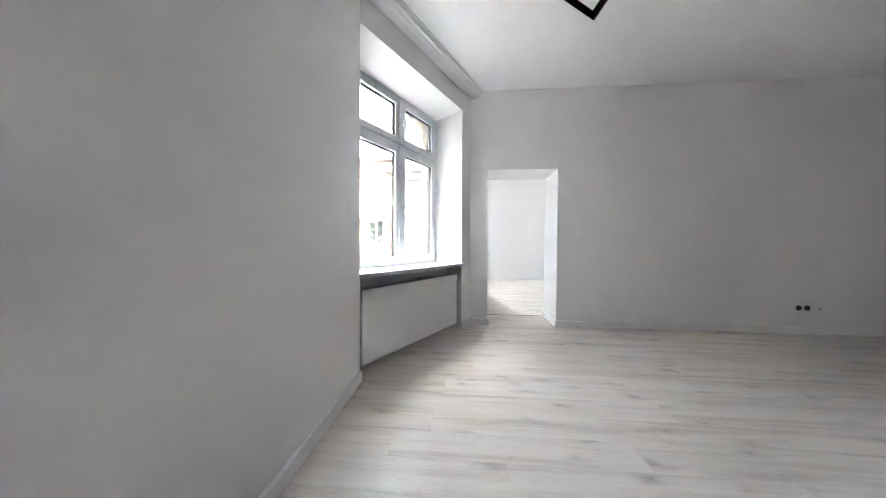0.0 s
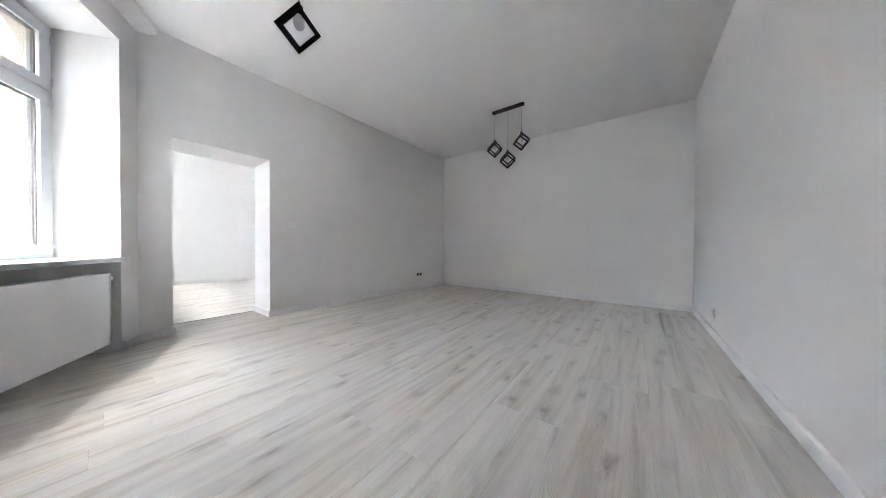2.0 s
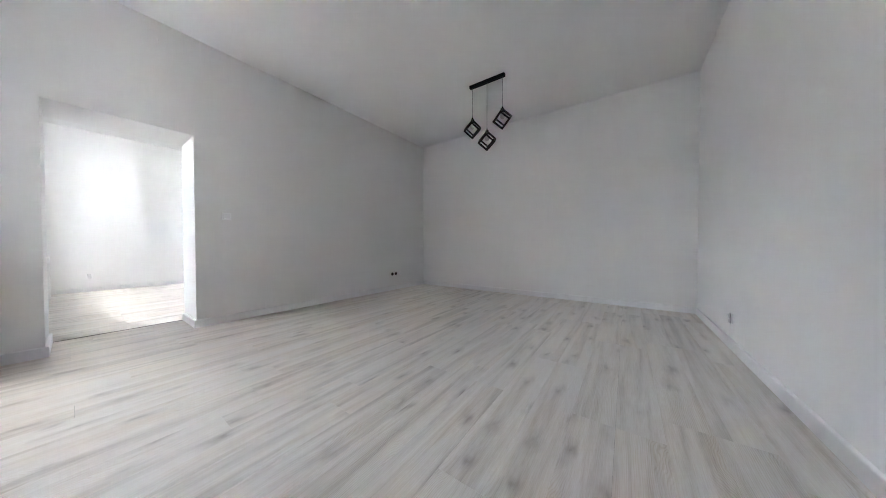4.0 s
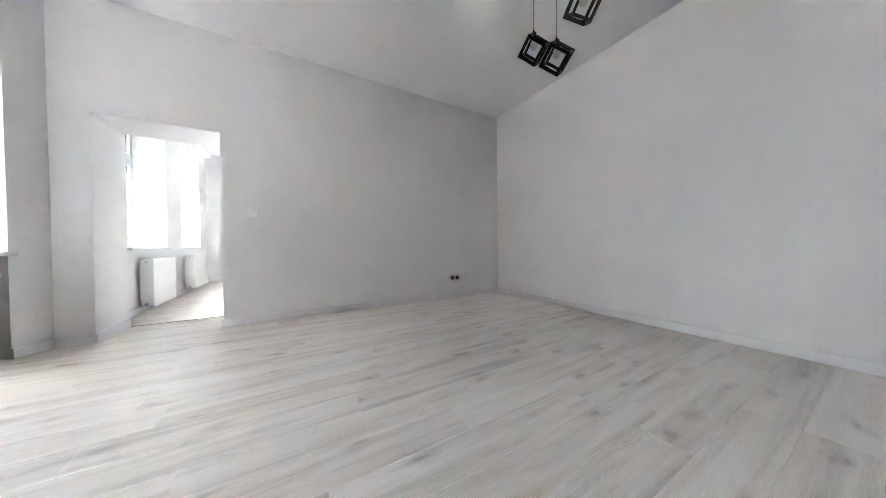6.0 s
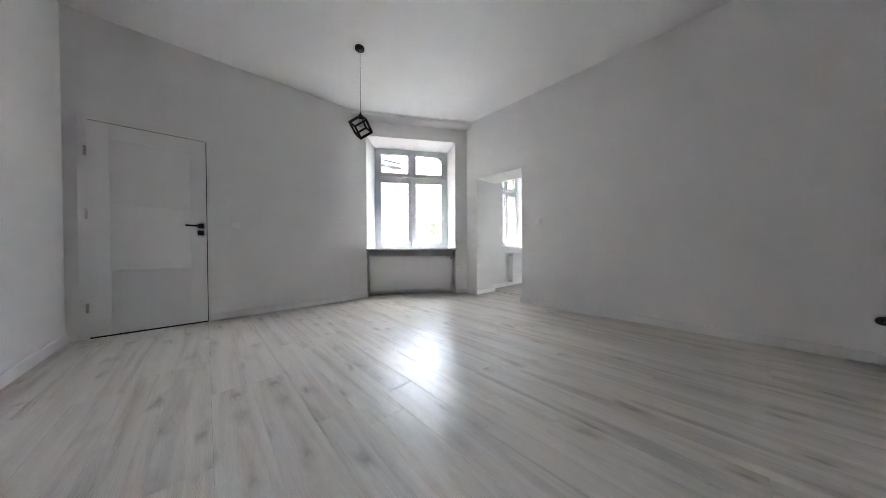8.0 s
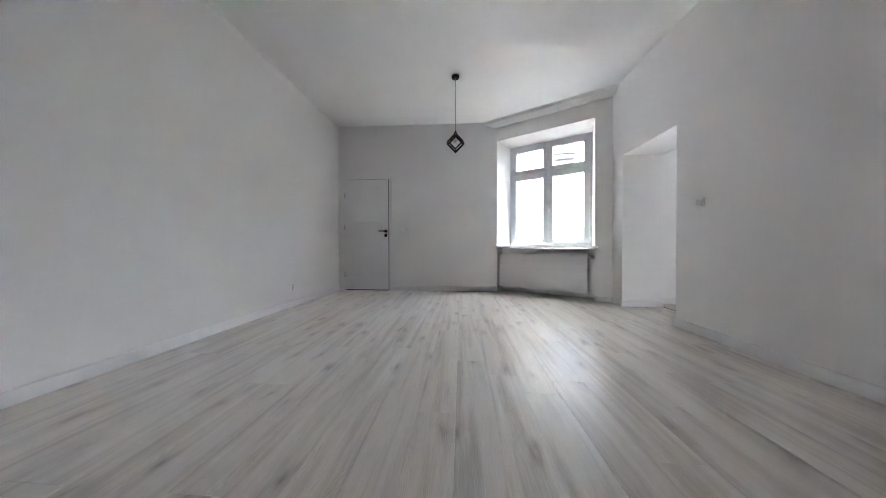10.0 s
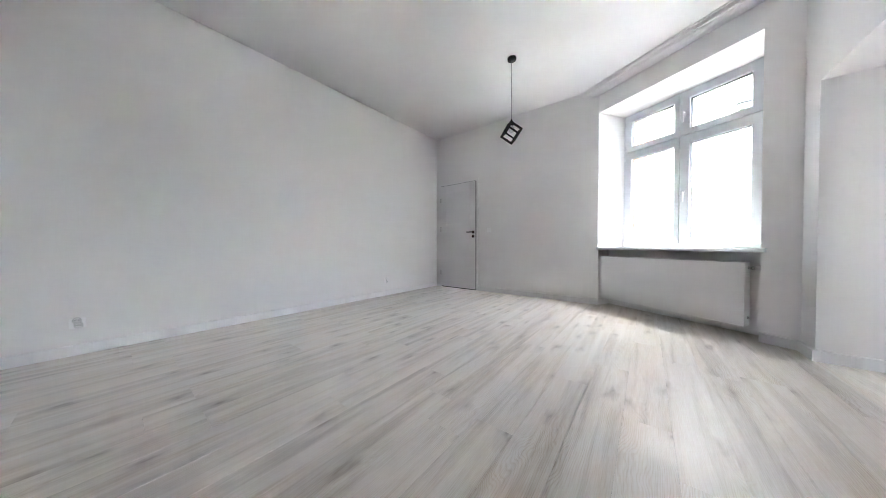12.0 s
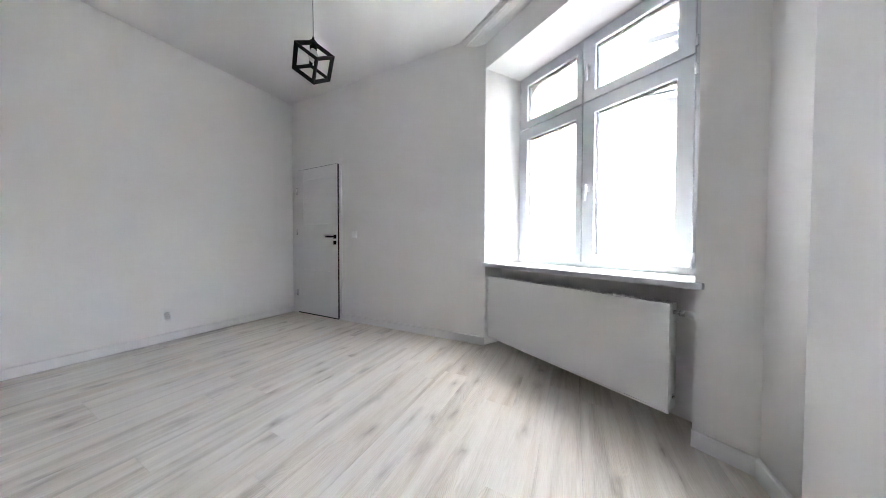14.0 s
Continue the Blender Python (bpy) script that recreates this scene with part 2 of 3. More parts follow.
def add_box(bm, x0, x1, y0, y1, z0, z1, bevel=0.0, segments=2):
    r = bmesh.ops.create_cube(bm, size=1.0)
    vs = r["verts"]
    bmesh.ops.transform(bm, matrix=Matrix.Translation(((x0 + x1) / 2, (y0 + y1) / 2, (z0 + z1) / 2))
                        @ Matrix.Diagonal((x1 - x0, y1 - y0, z1 - z0, 1)), verts=vs)
    if bevel:
        es = list({e for v in vs for e in v.link_edges})
        bmesh.ops.bevel(bm, geom=es, offset=bevel, segments=segments, affect="EDGES", profile=0.5)
    return bm


def box(*a, **k):
    return add_box(bmesh.new(), *a, **k)


def add_prism(bm, outline, z0, z1):
    """An upright prism on a plan outline."""
    lo = [bm.verts.new((x, y, z0)) for x, y in outline]
    hi = [bm.verts.new((x, y, z1)) for x, y in outline]
    k = len(outline)
    bm.faces.new(lo[::-1])
    bm.faces.new(hi)
    for i in range(k):
        bm.faces.new((lo[i], lo[(i + 1) % k], hi[(i + 1) % k], hi[i]))
    return bm


def add_run(bm, profile, x0, x1, skew0=0.0, skew1=0.0):
    """A moulding along x with a profile of (y, z); skew shears its ends with y."""
    a = [bm.verts.new((x0 + skew0 * y, y, z)) for y, z in profile]
    b = [bm.verts.new((x1 + skew1 * y, y, z)) for y, z in profile]
    k = len(profile)
    bm.faces.new(a[::-1])
    bm.faces.new(b)
    for i in range(k):
        bm.faces.new((a[i], a[(i + 1) % k], b[(i + 1) % k], b[i]))
    return bm


def add_tube(bm, a, b, r, r2=None, sides=12, caps=True):
    a, b = Vector(a), Vector(b)
    d = b - a
    m = Matrix.Translation((a + b) / 2) @ d.to_track_quat("Z", "Y").to_matrix().to_4x4()
    bmesh.ops.create_cone(bm, cap_ends=caps, segments=sides, radius1=r, radius2=r if r2 is None else r2,
                          depth=d.length, matrix=m)
    return bm


def add_ring(bm, outer, inner, y0, y1, bevel=0.003):
    """A rectangular frame in the x-z plane: outer and inner are (x0, x1, z0, z1); mitred corners."""
    def corner(r, y):
        return [bm.verts.new((x, y, z)) for x, z in ((r[0], r[2]), (r[1], r[2]), (r[1], r[3]), (r[0], r[3]))]
    loops = [corner(outer, y0), corner(outer, y1), corner(inner, y1), corner(inner, y0)]
    made = []
    for i in range(4):
        p, q = loops[i], loops[(i + 1) % 4]
        for k in range(4):
            made.append(bm.faces.new((p[k], p[(k + 1) % 4], q[(k + 1) % 4], q[k])))
    if bevel:
        es = [e for e in {e for f in made for e in f.edges}
              if abs((e.verts[0].co - e.verts[1].co).y) < 1e-6
              and (e.verts[0] in loops[0] + loops[3]) and (e.verts[1] in loops[0] + loops[3])]
        es = [e for e in es if e.is_valid and len({e.verts[0] in loops[0], e.verts[1] in loops[0]}) == 1]
        bmesh.ops.bevel(bm, geom=es, offset=bevel, segments=2, affect="EDGES", profile=0.5)
    return bm


# ---- the large structure ----
# long wall and end wall, plain
structure("wall_south", box(-0.3, RX + 0.3, -0.3, 0, 0, H), WALL,
          "long plain white painted wall with low sockets", "wall")
structure("wall_east", box(RX, RX + 0.3, 0, BACK + 0.3, 0, H), WALL,
          "plain white painted end wall", "wall")

# wall with the doorless opening
bm = bmesh.new()
out1 = W_M @ Vector((W_LEN, 0.49, 0))
add_prism(bm, [(P1[0], RY), (OX0, RY), (OX0, O2), (0.60, O2), (out1.x, out1.y)], 0, H)
add_box(bm, OX0, OX1, RY, O2, OH, H)
add_box(bm, OX1, RX, RY, O2, 0, H)
structure("wall_north", bm, WALL, "white painted thick inner wall with a doorless opening", "wall")

# door wall
DU0, DU1, DH = 0.122, 0.990, 2.112
bm = bmesh.new()
add_box(bm, 0, DU0, 0, 0.30, 0, H)
add_box(bm, DU1, D_LEN, 0, 0.30, 0, H)
add_box(bm, DU0, DU1, 0, 0.30, DH, H)
structure("wall_west", bm, WALL, "white painted wall with a single inner door", "wall", D_M)
# black sheet added behind the door so that its gap reads dark
bm = bmesh.new()
add_box(bm, DU0 - 0.1, DU1 + 0.1, 0.31, 0.40, 0, DH + 0.1)
structure("dark_sheet_behind_door", bm, VOID, "black sheet standing in for the darkness behind the inner door", "wall", D_M)

# slanting window wall with radiator niche, splayed reveals and a thick head
REV0, REV1 = 0.0, 1.566      # reveal edges on the room face
FR0, FR1 = 0.122, 1.506      # window frame edges
HEAD, HEADF = 2.772, 2.705   # head of the reveal at the room face and at the frame
FN = 0.360                   # depth at which the frame stands
SILL = 0.839
bm = bmesh.new()
add_prism(bm, [(0, 0), (FR0, FN), (FR0, 0.50), (-0.50, 0.50), (-0.40, 0.05)], SILL - 0.04, H)
add_prism(bm, [(0, 0), (0, 0.24), (0, 0.50), (-0.50, 0.50), (-0.40, 0.05)], 0, SILL - 0.04)
add_prism(bm, [(REV1, 0), (W_LEN, 0), (W_LEN, 0.50), (FR1, 0.50), (FR1, FN)], SILL - 0.04, H)
add_prism(bm, [(REV1, 0), (W_LEN, 0), (W_LEN, 0.50), (REV1, 0.50), (REV1, 0.24)], 0, SILL - 0.04)
add_run(bm, [(0, HEAD), (FN, HEADF), (0.49, HEADF), (0.49, H), (0, H)], REV0, REV1)
add_box(bm, REV0, REV1, 0.23, 0.49, 0, SILL - 0.041)
structure("wall_window", bm, WALL, "white painted slanting outer wall with deep window reveal and radiator niche", "wall", W_M)

# window wall of the second room
bm = bmesh.new()
WIN2 = ((0.56, 1.79), (2.47, 3.67))
HEAD2, SILL2 = 2.76, 0.86
edges = [(-0.05, -0.05)] + [(a, b) for a, b in WIN2] + [(R_LEN + 0.3, R_LEN + 0.3)]
for (a0, a1), (b0, b1) in zip(edges, edges[1:]):
    s0 = 0.0 if a0 == a1 else 0.09
    s1 = 0.0 if b0 == b1 else 0.09
    add_prism(bm, [(a1, 0), (b0, 0), (b0 + s1, 0.34), (b0 + s1, 0.46), (a1 - s0, 0.46), (a1 - s0, 0.34)], 0, H)
for a, b in WIN2:
    add_run(bm, [(0, HEAD2), (0.34, HEAD2 - 0.06), (0.45, HEAD2 - 0.06), (0.45, H), (0, H)], a, b)
    add_box(bm, a, b, 0, 0.45, 0, SILL2 - 0.03)
structure("wall_window_2", bm, WALL, "white painted window wall of the neighbouring room", "wall", R_M)
# unseen wall, placed so that bounced light brightens the second room
structure("unseen_wall_east_2", box(EX2, EX2 + 0.25, O2, BACK, 0, H), WALL,
          "white side wall of the neighbouring room, unseen, set close to brighten it", "wall")
structure("wall_back", box(0.3, RX, BACK, BACK + 0.3, 0, H), WALL,
          "plain white painted far wall of the neighbouring room", "wall")

# ceiling over both rooms
bm = bmesh.new()
add_prism(bm, [(-0.5, -0.3), (RX + 0.3, -0.3), (RX + 0.3, BACK + 0.3), (0.3, BACK + 0.3), (0.25, 5.0), (-0.5, 3.5)], H, H + 0.3)
structure("ceiling", bm, CEIL, "smooth white painted ceiling", "ceiling")

# curtain cornice along the window wall
prof = [(0, H - 0.001), (-0.125, H - 0.001), (-0.125, H - 0.012), (-0.112, H - 0.016), (-0.110, H - 0.060),
        (-0.104, H - 0.070), (-0.092, H - 0.075), (-0.084, H - 0.090), (-0.060, H - 0.112), (-0.030, H - 0.124), (0, H - 0.128)]
prof = [(a * 1.10, H - (H - z) * 0.78) for a, z in prof]
bm = bmesh.new()
add_run(bm, prof, 0.0, W_LEN, 1.75, -0.577)
structure("cornice", bm, CEIL, "white moulded plaster cornice above the window", "moulding", W_M)
bm = bmesh.new()
add_run(bm, prof, 0.0, R_LEN)
structure("cornice_2", bm, CEIL, "white moulded plaster cornice above two windows", "moulding", R_M)

# skirting boards
BB = 0.085


def skirting(name, a, b, skew0=0.0, skew1=0.0):
    m, length = wall_frame(a, b)
    t = 0.019
    prof = [(0, 0.002), (-t, 0.002), (-t, BB - 0.006), (-t + 0.002, BB - 0.002), (-t + 0.005, BB), (0, BB)]
    bm = bmesh.new()
    add_run(bm, prof, 0.0, length, skew0, skew1)
    structure(name, bm, TRIM, "white lacquered skirting board along the wall foot", "skirting board", m)


d_end = D_M @ Vector((1.035, 0, 0))
skirting("baseboard_west", (d_end.x, d_end.y), P0)
w_r = W_M @ Vector((REV1, 0, 0))
skirting("baseboard_window", (w_r.x, w_r.y), P1, 0, -0.577)
skirting("baseboard_north_1", P1, (OX0, RY), 0.577, -1.0)
skirting("baseboard_jamb_1", (OX0, RY), (OX0, O2), 1.0, 0)
skirting("baseboard_jamb_2", (OX1, O2), (OX1, RY), 0, -1.0)
skirting("baseboard_north_2", (OX1, RY), (RX, RY), 1.0, 1.0)
skirting("baseboard_east", (RX, RY), (RX, 0), -1.0, 1.0)
skirting("baseboard_south", (RX, 0), (0, 0), -1.0, 1.0)
skirting("baseboard_west_2", (0, 0), tuple((D_M @ Vector((0.072, 0, 0)))[:2]), -1.0, 0)
skirting("baseboard_second_room_1", tuple((R_M @ Vector((0, 0, 0)))[:2]), (0.815, BACK), 0, 1.0)
skirting("baseboard_second_room_2", (0.815, BACK), (EX2, BACK), -1.0, 1.0)
# skirting of the unseen added wall
skirting("baseboard_second_room_3", (EX2, BACK), (EX2, O2), -1.0, 0)

# threshold strip between the rooms
bm = bmesh.new()
add_run(bm, [(O2 - 0.008, 0.0), (O2 - 0.006, 0.003), (O2 + 0.006, 0.003), (O2 + 0.008, 0.0)], OX0, OX1)
structure("threshold", bm, GREYP, "thin dark expansion strip in the laminate floor", "threshold")


# ---- windows ----
def handle_on(parent, x, y, z, name="handle"):
    bm = bmesh.new()
    add_box(bm, x - 0.015, x + 0.015, y - 0.012, y, z - 0.035, z + 0.035, 0.004)
    add_tube(bm, (x, y - 0.010, z + 0.012), (x, y - 0.045, z + 0.012), 0.009)
    add_box(bm, x - 0.011, x + 0.011, y - 0.056, y - 0.038, z - 0.105, z + 0.024, 0.006, 3)
    return part(name, bm, PVC, parent, "white turn-and-tilt window handle", True)


def window(name, m, x0, x1, z0, z1, y, seam_x, seam_z, sill, label):
    """Plastic window of four sashes; its frame stands at depth y. sill: (x0, x1, front, top, thickness)."""
    root = thing(name, label, "window", m, kind="structure")
    bm = bmesh.new()
    add_ring(bm, (x0, x1, z0, z1), (x0 + 0.045, x1 - 0.045, z0 + 0.05, z1 - 0.045), y, y + 0.075)
    add_box(bm, x0 + 0.045, x1 - 0.045, y + 0.01, y + 0.072, seam_z - 0.022, seam_z + 0.022)
    add_box(bm, seam_x - 0.02, seam_x + 0.02, y + 0.012, y + 0.070, z0 + 0.05, z1 - 0.045)
    part("window_frame", bm, PVC, root)
    g = 0.004
    cells = (("sash", x0 + 0.036, seam_x - g, z0 + 0.040, seam_z - g, 0.078, 0.050, False),
             ("sash", seam_x + g, x1 - 0.036, z0 + 0.040, seam_z - g, 0.094, 0.084, True),
             ("sash", x0 + 0.036, seam_x - g, seam_z + g, z1 - 0.036, 0.078, 0.050, False),
             ("sash", seam_x + g, x1 - 0.036, seam_z + g, z1 - 0.036, 0.094, 0.084, True))
    for nm, a, b, c, d, sl, sr, handled in cells:
        bm = bmesh.new()
        inner = (a + sl, b - sr, c + 0.070, d - (0.100 if d - c > 0.9 else 0.070))
        add_ring(bm, (a, b, c, d), inner, y - 0.018, y + 0.050, 0.005)
        sash = part(nm, bm, PVC, root)
        bm = bmesh.new()
        add_ring(bm, inner, (inner[0] + 0.006, inner[1] - 0.006, inner[2] + 0.006, inner[3] - 0.006), y + 0.004, y + 0.046, 0)
        part("gasket", bm, RUBBER, sash, "dark grey glazing gasket")
        pane = part("pane", box(inner[0], inner[1], y + 0.014, y + 0.018, inner[2], inner[3]), GLASS, sash, "double-glazing pane, tinted grey to dim the view out")
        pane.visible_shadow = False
        if handled:
            handle_on(sash, a + 0.046, y - 0.018, c + (0.605 if d - c > 0.9 else 0.245))
        bm = bmesh.new()
        for zz in (c + 0.07, d - 0.09):
            hx = b + 0.006 if handled else a - 0.006
            add_tube(bm, (hx, y - 0.020, zz - 0.03), (hx, y - 0.020, zz + 0.03), 0.008, sides=10)
        part("hinge", bm, PVC, sash, "white capped window hinges", True)
    s0, s1, front, top, thick = sill
    part("window_sill", box(s0, s1, front, y + 0.01, top - thick, top, bevel=0.005), PVC, root, "white plastic inner sill board")
    return root


window("window_1", W_M, FR0, FR1, SILL, HEADF, FN, 0.790, 2.176,
       (REV0 - 0.015, REV1 + 0.034, -0.030, SILL, 0.036),
       "white four-sash plastic window in a deep splayed reveal, closed")
for i, (a, b) in enumerate(WIN2):
    window("window_%d" % (i + 2), R_M, a + 0.09, b - 0.09, SILL2, HEAD2 - 0.06, 0.34, (a + b) / 2, 2.18,
           (a - 0.02, b + 0.02, -0.045, SILL2, 0.028),
           "white four-sash plastic window above a wall radiator, closed")

# ---- inner door, slightly ajar ----
door = thing("door_1", "white three-panel inner door with black lever handle, slightly ajar", "door", D_M, kind="structure")
bm = bmesh.new()
for a, b in ((DU0 - 0.042, DU0 + 0.018), (DU1 - 0.018, DU1 + 0.042)):
    add_box(bm, a, b, -0.010, 0.10, 0.002, DH + 0.03, 0.002)
add_box(bm, DU0 + 0.018, DU1 - 0.018, -0.0099, 0.0999, DH - 0.012, DH + 0.03, 0.002)
part("door_frame", bm, DOORW, door)
# leaf turned about its hinge side
LW = 0.842
leaf_turn = Matrix.Translation((0.136, -0.014, 0)) @ Matrix.Rotation(radians(-1.1), 4, "Z")
bm = bmesh.new()
add_box(bm, 0, 0.135, 0, 0.040, 0.016, 2.100, 0.0006)
add_box(bm, LW - 0.135, LW, 0, 0.040, 0.016, 2.100, 0.0006)
for z0, z1 in ((0.016, 0.646), (0.653, 1.298), (1.305, 1.942), (1.949, 2.0995)):
    add_box(bm, 0.1352, LW - 0.1352, 0.0003, 0.0397, z0, z1, 0.002)
add_box(bm, 0.130, LW - 0.130, 0.012, 0.030, 0.10, 1.97)
leaf = part("door_leaf", bm, DOORW, door, "white foil-covered leaf with three flat panels")
leaf.matrix_local = leaf_turn
hx, hz = LW - 0.050, 1.122
bm = bmesh.new()
add_box(bm, hx - 0.026, hx + 0.026, -0.009, 0, hz - 0.026, hz + 0.026, 0.002)
add_tube(bm, (hx, -0.004, hz), (hx, -0.048, hz), 0.010)
add_box(bm, hx - 0.125, hx + 0.012, -0.058, -0.044, hz - 0.010, hz + 0.010, 0.003)
part("door_handle", bm, BLACK, leaf, "black square-rose lever handle")
bm = bmesh.new()
add_box(bm, hx - 0.026, hx + 0.026, -0.009, 0, hz - 0.106, hz - 0.054, 0.002)
add_tube(bm, (hx, -0.004, hz - 0.080), (hx, -0.014, hz - 0.080), 0.011)
part("lock_rose", bm, BLACK, leaf, "black square lock rose")
# black strips that paint in the shadow of the gaps round the leaf
part("edge_gap_shade", box(LW, LW + 0.007, 0.002, 0.044, 0.010, 2.098), GAP_SHADE, leaf, "black strip drawn as the gap shadow along the closing edge")
part("bottom_gap_shade", box(0.004, LW - 0.002, 0.0005, 0.038, 0.001, 0.0165), GAP_SHADE, leaf, "black strip drawn as the shadow under the door leaf")
part("top_gap_shade", box(0.004, LW - 0.002, 0.003, 0.038, 2.0995, 2.104), GAP_SHADE, leaf, "black strip drawn as the shadow above the door leaf")
bm = bmesh.new()
add_box(bm, LW + 0.004, LW + 0.0055, 0.008, 0.030, hz - 0.13, hz + 0.07)
part("latch_plate", bm, BLACK, leaf, "dark latch plate on the door edge")
for zz in (0.30, 1.20, 1.80):
    bm = bmesh.new()
    add_tube(bm, (-0.007, -0.004, zz - 0.045), (-0.007, -0.004, zz + 0.045), 0.010)
    part("hinge", bm, CHROME, leaf, "silver barrel hinge", True)


# ---- radiators ----
def radiator(m, length, height, depth, z0, label, valve_side=1, group=""):
    """Steel panel radiator; x along it from 0, front at y = 0, depth towards +y."""
    root = thing("radiator", label, "radiator", m, group)
    # fluted front panel
    bm = bmesh.new()
    xs = [0.0, 0.004, 0.03]
    count = int((length - 0.06) / 0.0333)
    for i in range(count):
        for f in (0.15, 0.35, 0.65, 0.85):
            xs.append(0.03 + (i + f) * (length - 0.06) / count)
    xs += [length - 0.03, length - 0.004, length]
    zz = [0.0, 0.004, 0.035, 0.055, height - 0.055, height - 0.035, height - 0.004, height]
    grid = []
    for j, z in enumerate(zz):
        row = []
        for i, x in enumerate(xs):
            edge = j in (0, len(zz) - 1) or i in (0, len(xs) - 1)
            y = 0.006 if edge else 0.0
            if 3 <= i < len(xs) - 3 and j in (3, 4) and (i - 3) % 4 in (1, 2):
                y = 0.0003
            row.append(bm.verts.new((x, y, z0 + z)))
        grid.append(row)
    for j in range(len(zz) - 1):
        for i in range(len(xs) - 1):
            bm.faces.new((grid[j][i], grid[j][i + 1], grid[j + 1][i + 1], grid[j + 1][i]))
    ex = bmesh.ops.extrude_face_region(bm, geom=list(bm.faces))
    bmesh.ops.translate(bm, vec=(0, 0.012, 0), verts=[v for v in ex["geom"] if isinstance(v, bmesh.types.BMVert)])
    part("front_panel", bm, ENAMEL, root, "fluted white enamel panel")
    bm = bmesh.new()
    add_ring(bm, (0.001, length - 0.001, z0 + 0.001, z0 + height - 0.001), (0.013, length - 0.013, z0 + 0.013, z0 + height - 0.013), -0.004, 0.004, 0.0015)
    part("edge_rim", bm, ENAMEL, root, "raised white rim round the panel")
    part("back_panel", box(0.004, length - 0.004, depth - 0.014, depth, z0 + 0.004, z0 + height - 0.004, bevel=0.004), ENAMEL, root)
    for a in (0.0005, length - 0.0015):
        part("side_cover", box(a - 0.0025, a + 0.0025, 0.014, depth - 0.006, z0 + 0.01, z0 + height - 0.004, bevel=0.0012), ENAMEL, root)
    # convector fins between the panels
    bm = bmesh.new()
    k = int(length / 0.05)
    for i in range(1, k):
        x = length * i / k
        add_box(bm, x - 0.0006, x + 0.0006, 0.02, depth - 0.016, z0 + 0.05, z0 + height - 0.03)
    part("convector", bm, ENAMEL, root)
    bm = bmesh.new()
    add_box(bm, 0.006, length - 0.006, 0.013, 0.020, z0 + height - 0.010, z0 + height - 0.001)
    add_box(bm, 0.006, length - 0.006, depth - 0.022, depth - 0.014, z0 + height - 0.010, z0 + height - 0.001)
    for i in range(1, k):
        x = length * i / k
        add_box(bm, x - 0.005, x + 0.005, 0.020, depth - 0.022, z0 + height - 0.008, z0 + height - 0.003)
    part("top_grille", bm, ENAMEL, root, "slotted white top grille")
    xe = length if valve_side > 0 else 0.0
    s = valve_side
    ym = depth * 0.55
    bm = bmesh.new()
    add_tube(bm, (xe, ym, z0 + height - 0.055), (xe + s * 0.030, ym, z0 + height - 0.055), 0.011)
    add_tube(bm, (xe + s * 0.026, ym, z0 + height - 0.055), (xe + s * 0.052, ym, z0 + height - 0.055), 0.016)
    part("valve", bm, CHROME, root, "nickel radiator valve", True)
    bm = bmesh.new()
    add_tube(bm, (xe + s * 0.050, ym, z0 + height - 0.055), (xe + s * 0.110, ym, z0 + height - 0.055), 0.018, 0.020, 16)
    part("thermostat_head", bm, SWITCH, root, "white thermostat head", True)
    # blind plugs at the free end, a drain plug under the valve
    xf = length - xe
    for x, e, z in ((xf, -s, z0 + 0.035), (xf, -s, z0 + height - 0.045), (xe, s, z0 + 0.085)):
        bm = bmesh.new()
        add_tube(bm, (x + e * 0.002, ym, z), (x + e * 0.007, ym, z), 0.015, 0.014, 16)
        add_tube(bm, (x + e * 0.007, ym, z), (x + e * 0.012, ym, z), 0.007, 0.006, 6)
        part("vent_plug", bm, CHROME, root, "small metal vent plug")
    for x in (length * 0.18, length * 0.82):
        part("bracket", box(x - 0.015, x + 0.015, depth - 0.002, depth + 0.085, z0 + 0.06, z0 + height - 0.08, bevel=0.002), ENAMEL, root)
    return root


radiator(W_M @ Matrix.Translation((0.030, 0.012, 0)), 1.436, 0.61, 0.105, 0.098,
         "white steel panel radiator hung in the niche under the sill")
for ua in (0.69, 2.43):
    radiator(R_M @ Matrix.Translation((ua, -0.170, 0)), 0.80, 0.62, 0.120, 0.095,
             "white steel panel radiator on the wall under a window", 1, "radiators in the second room")


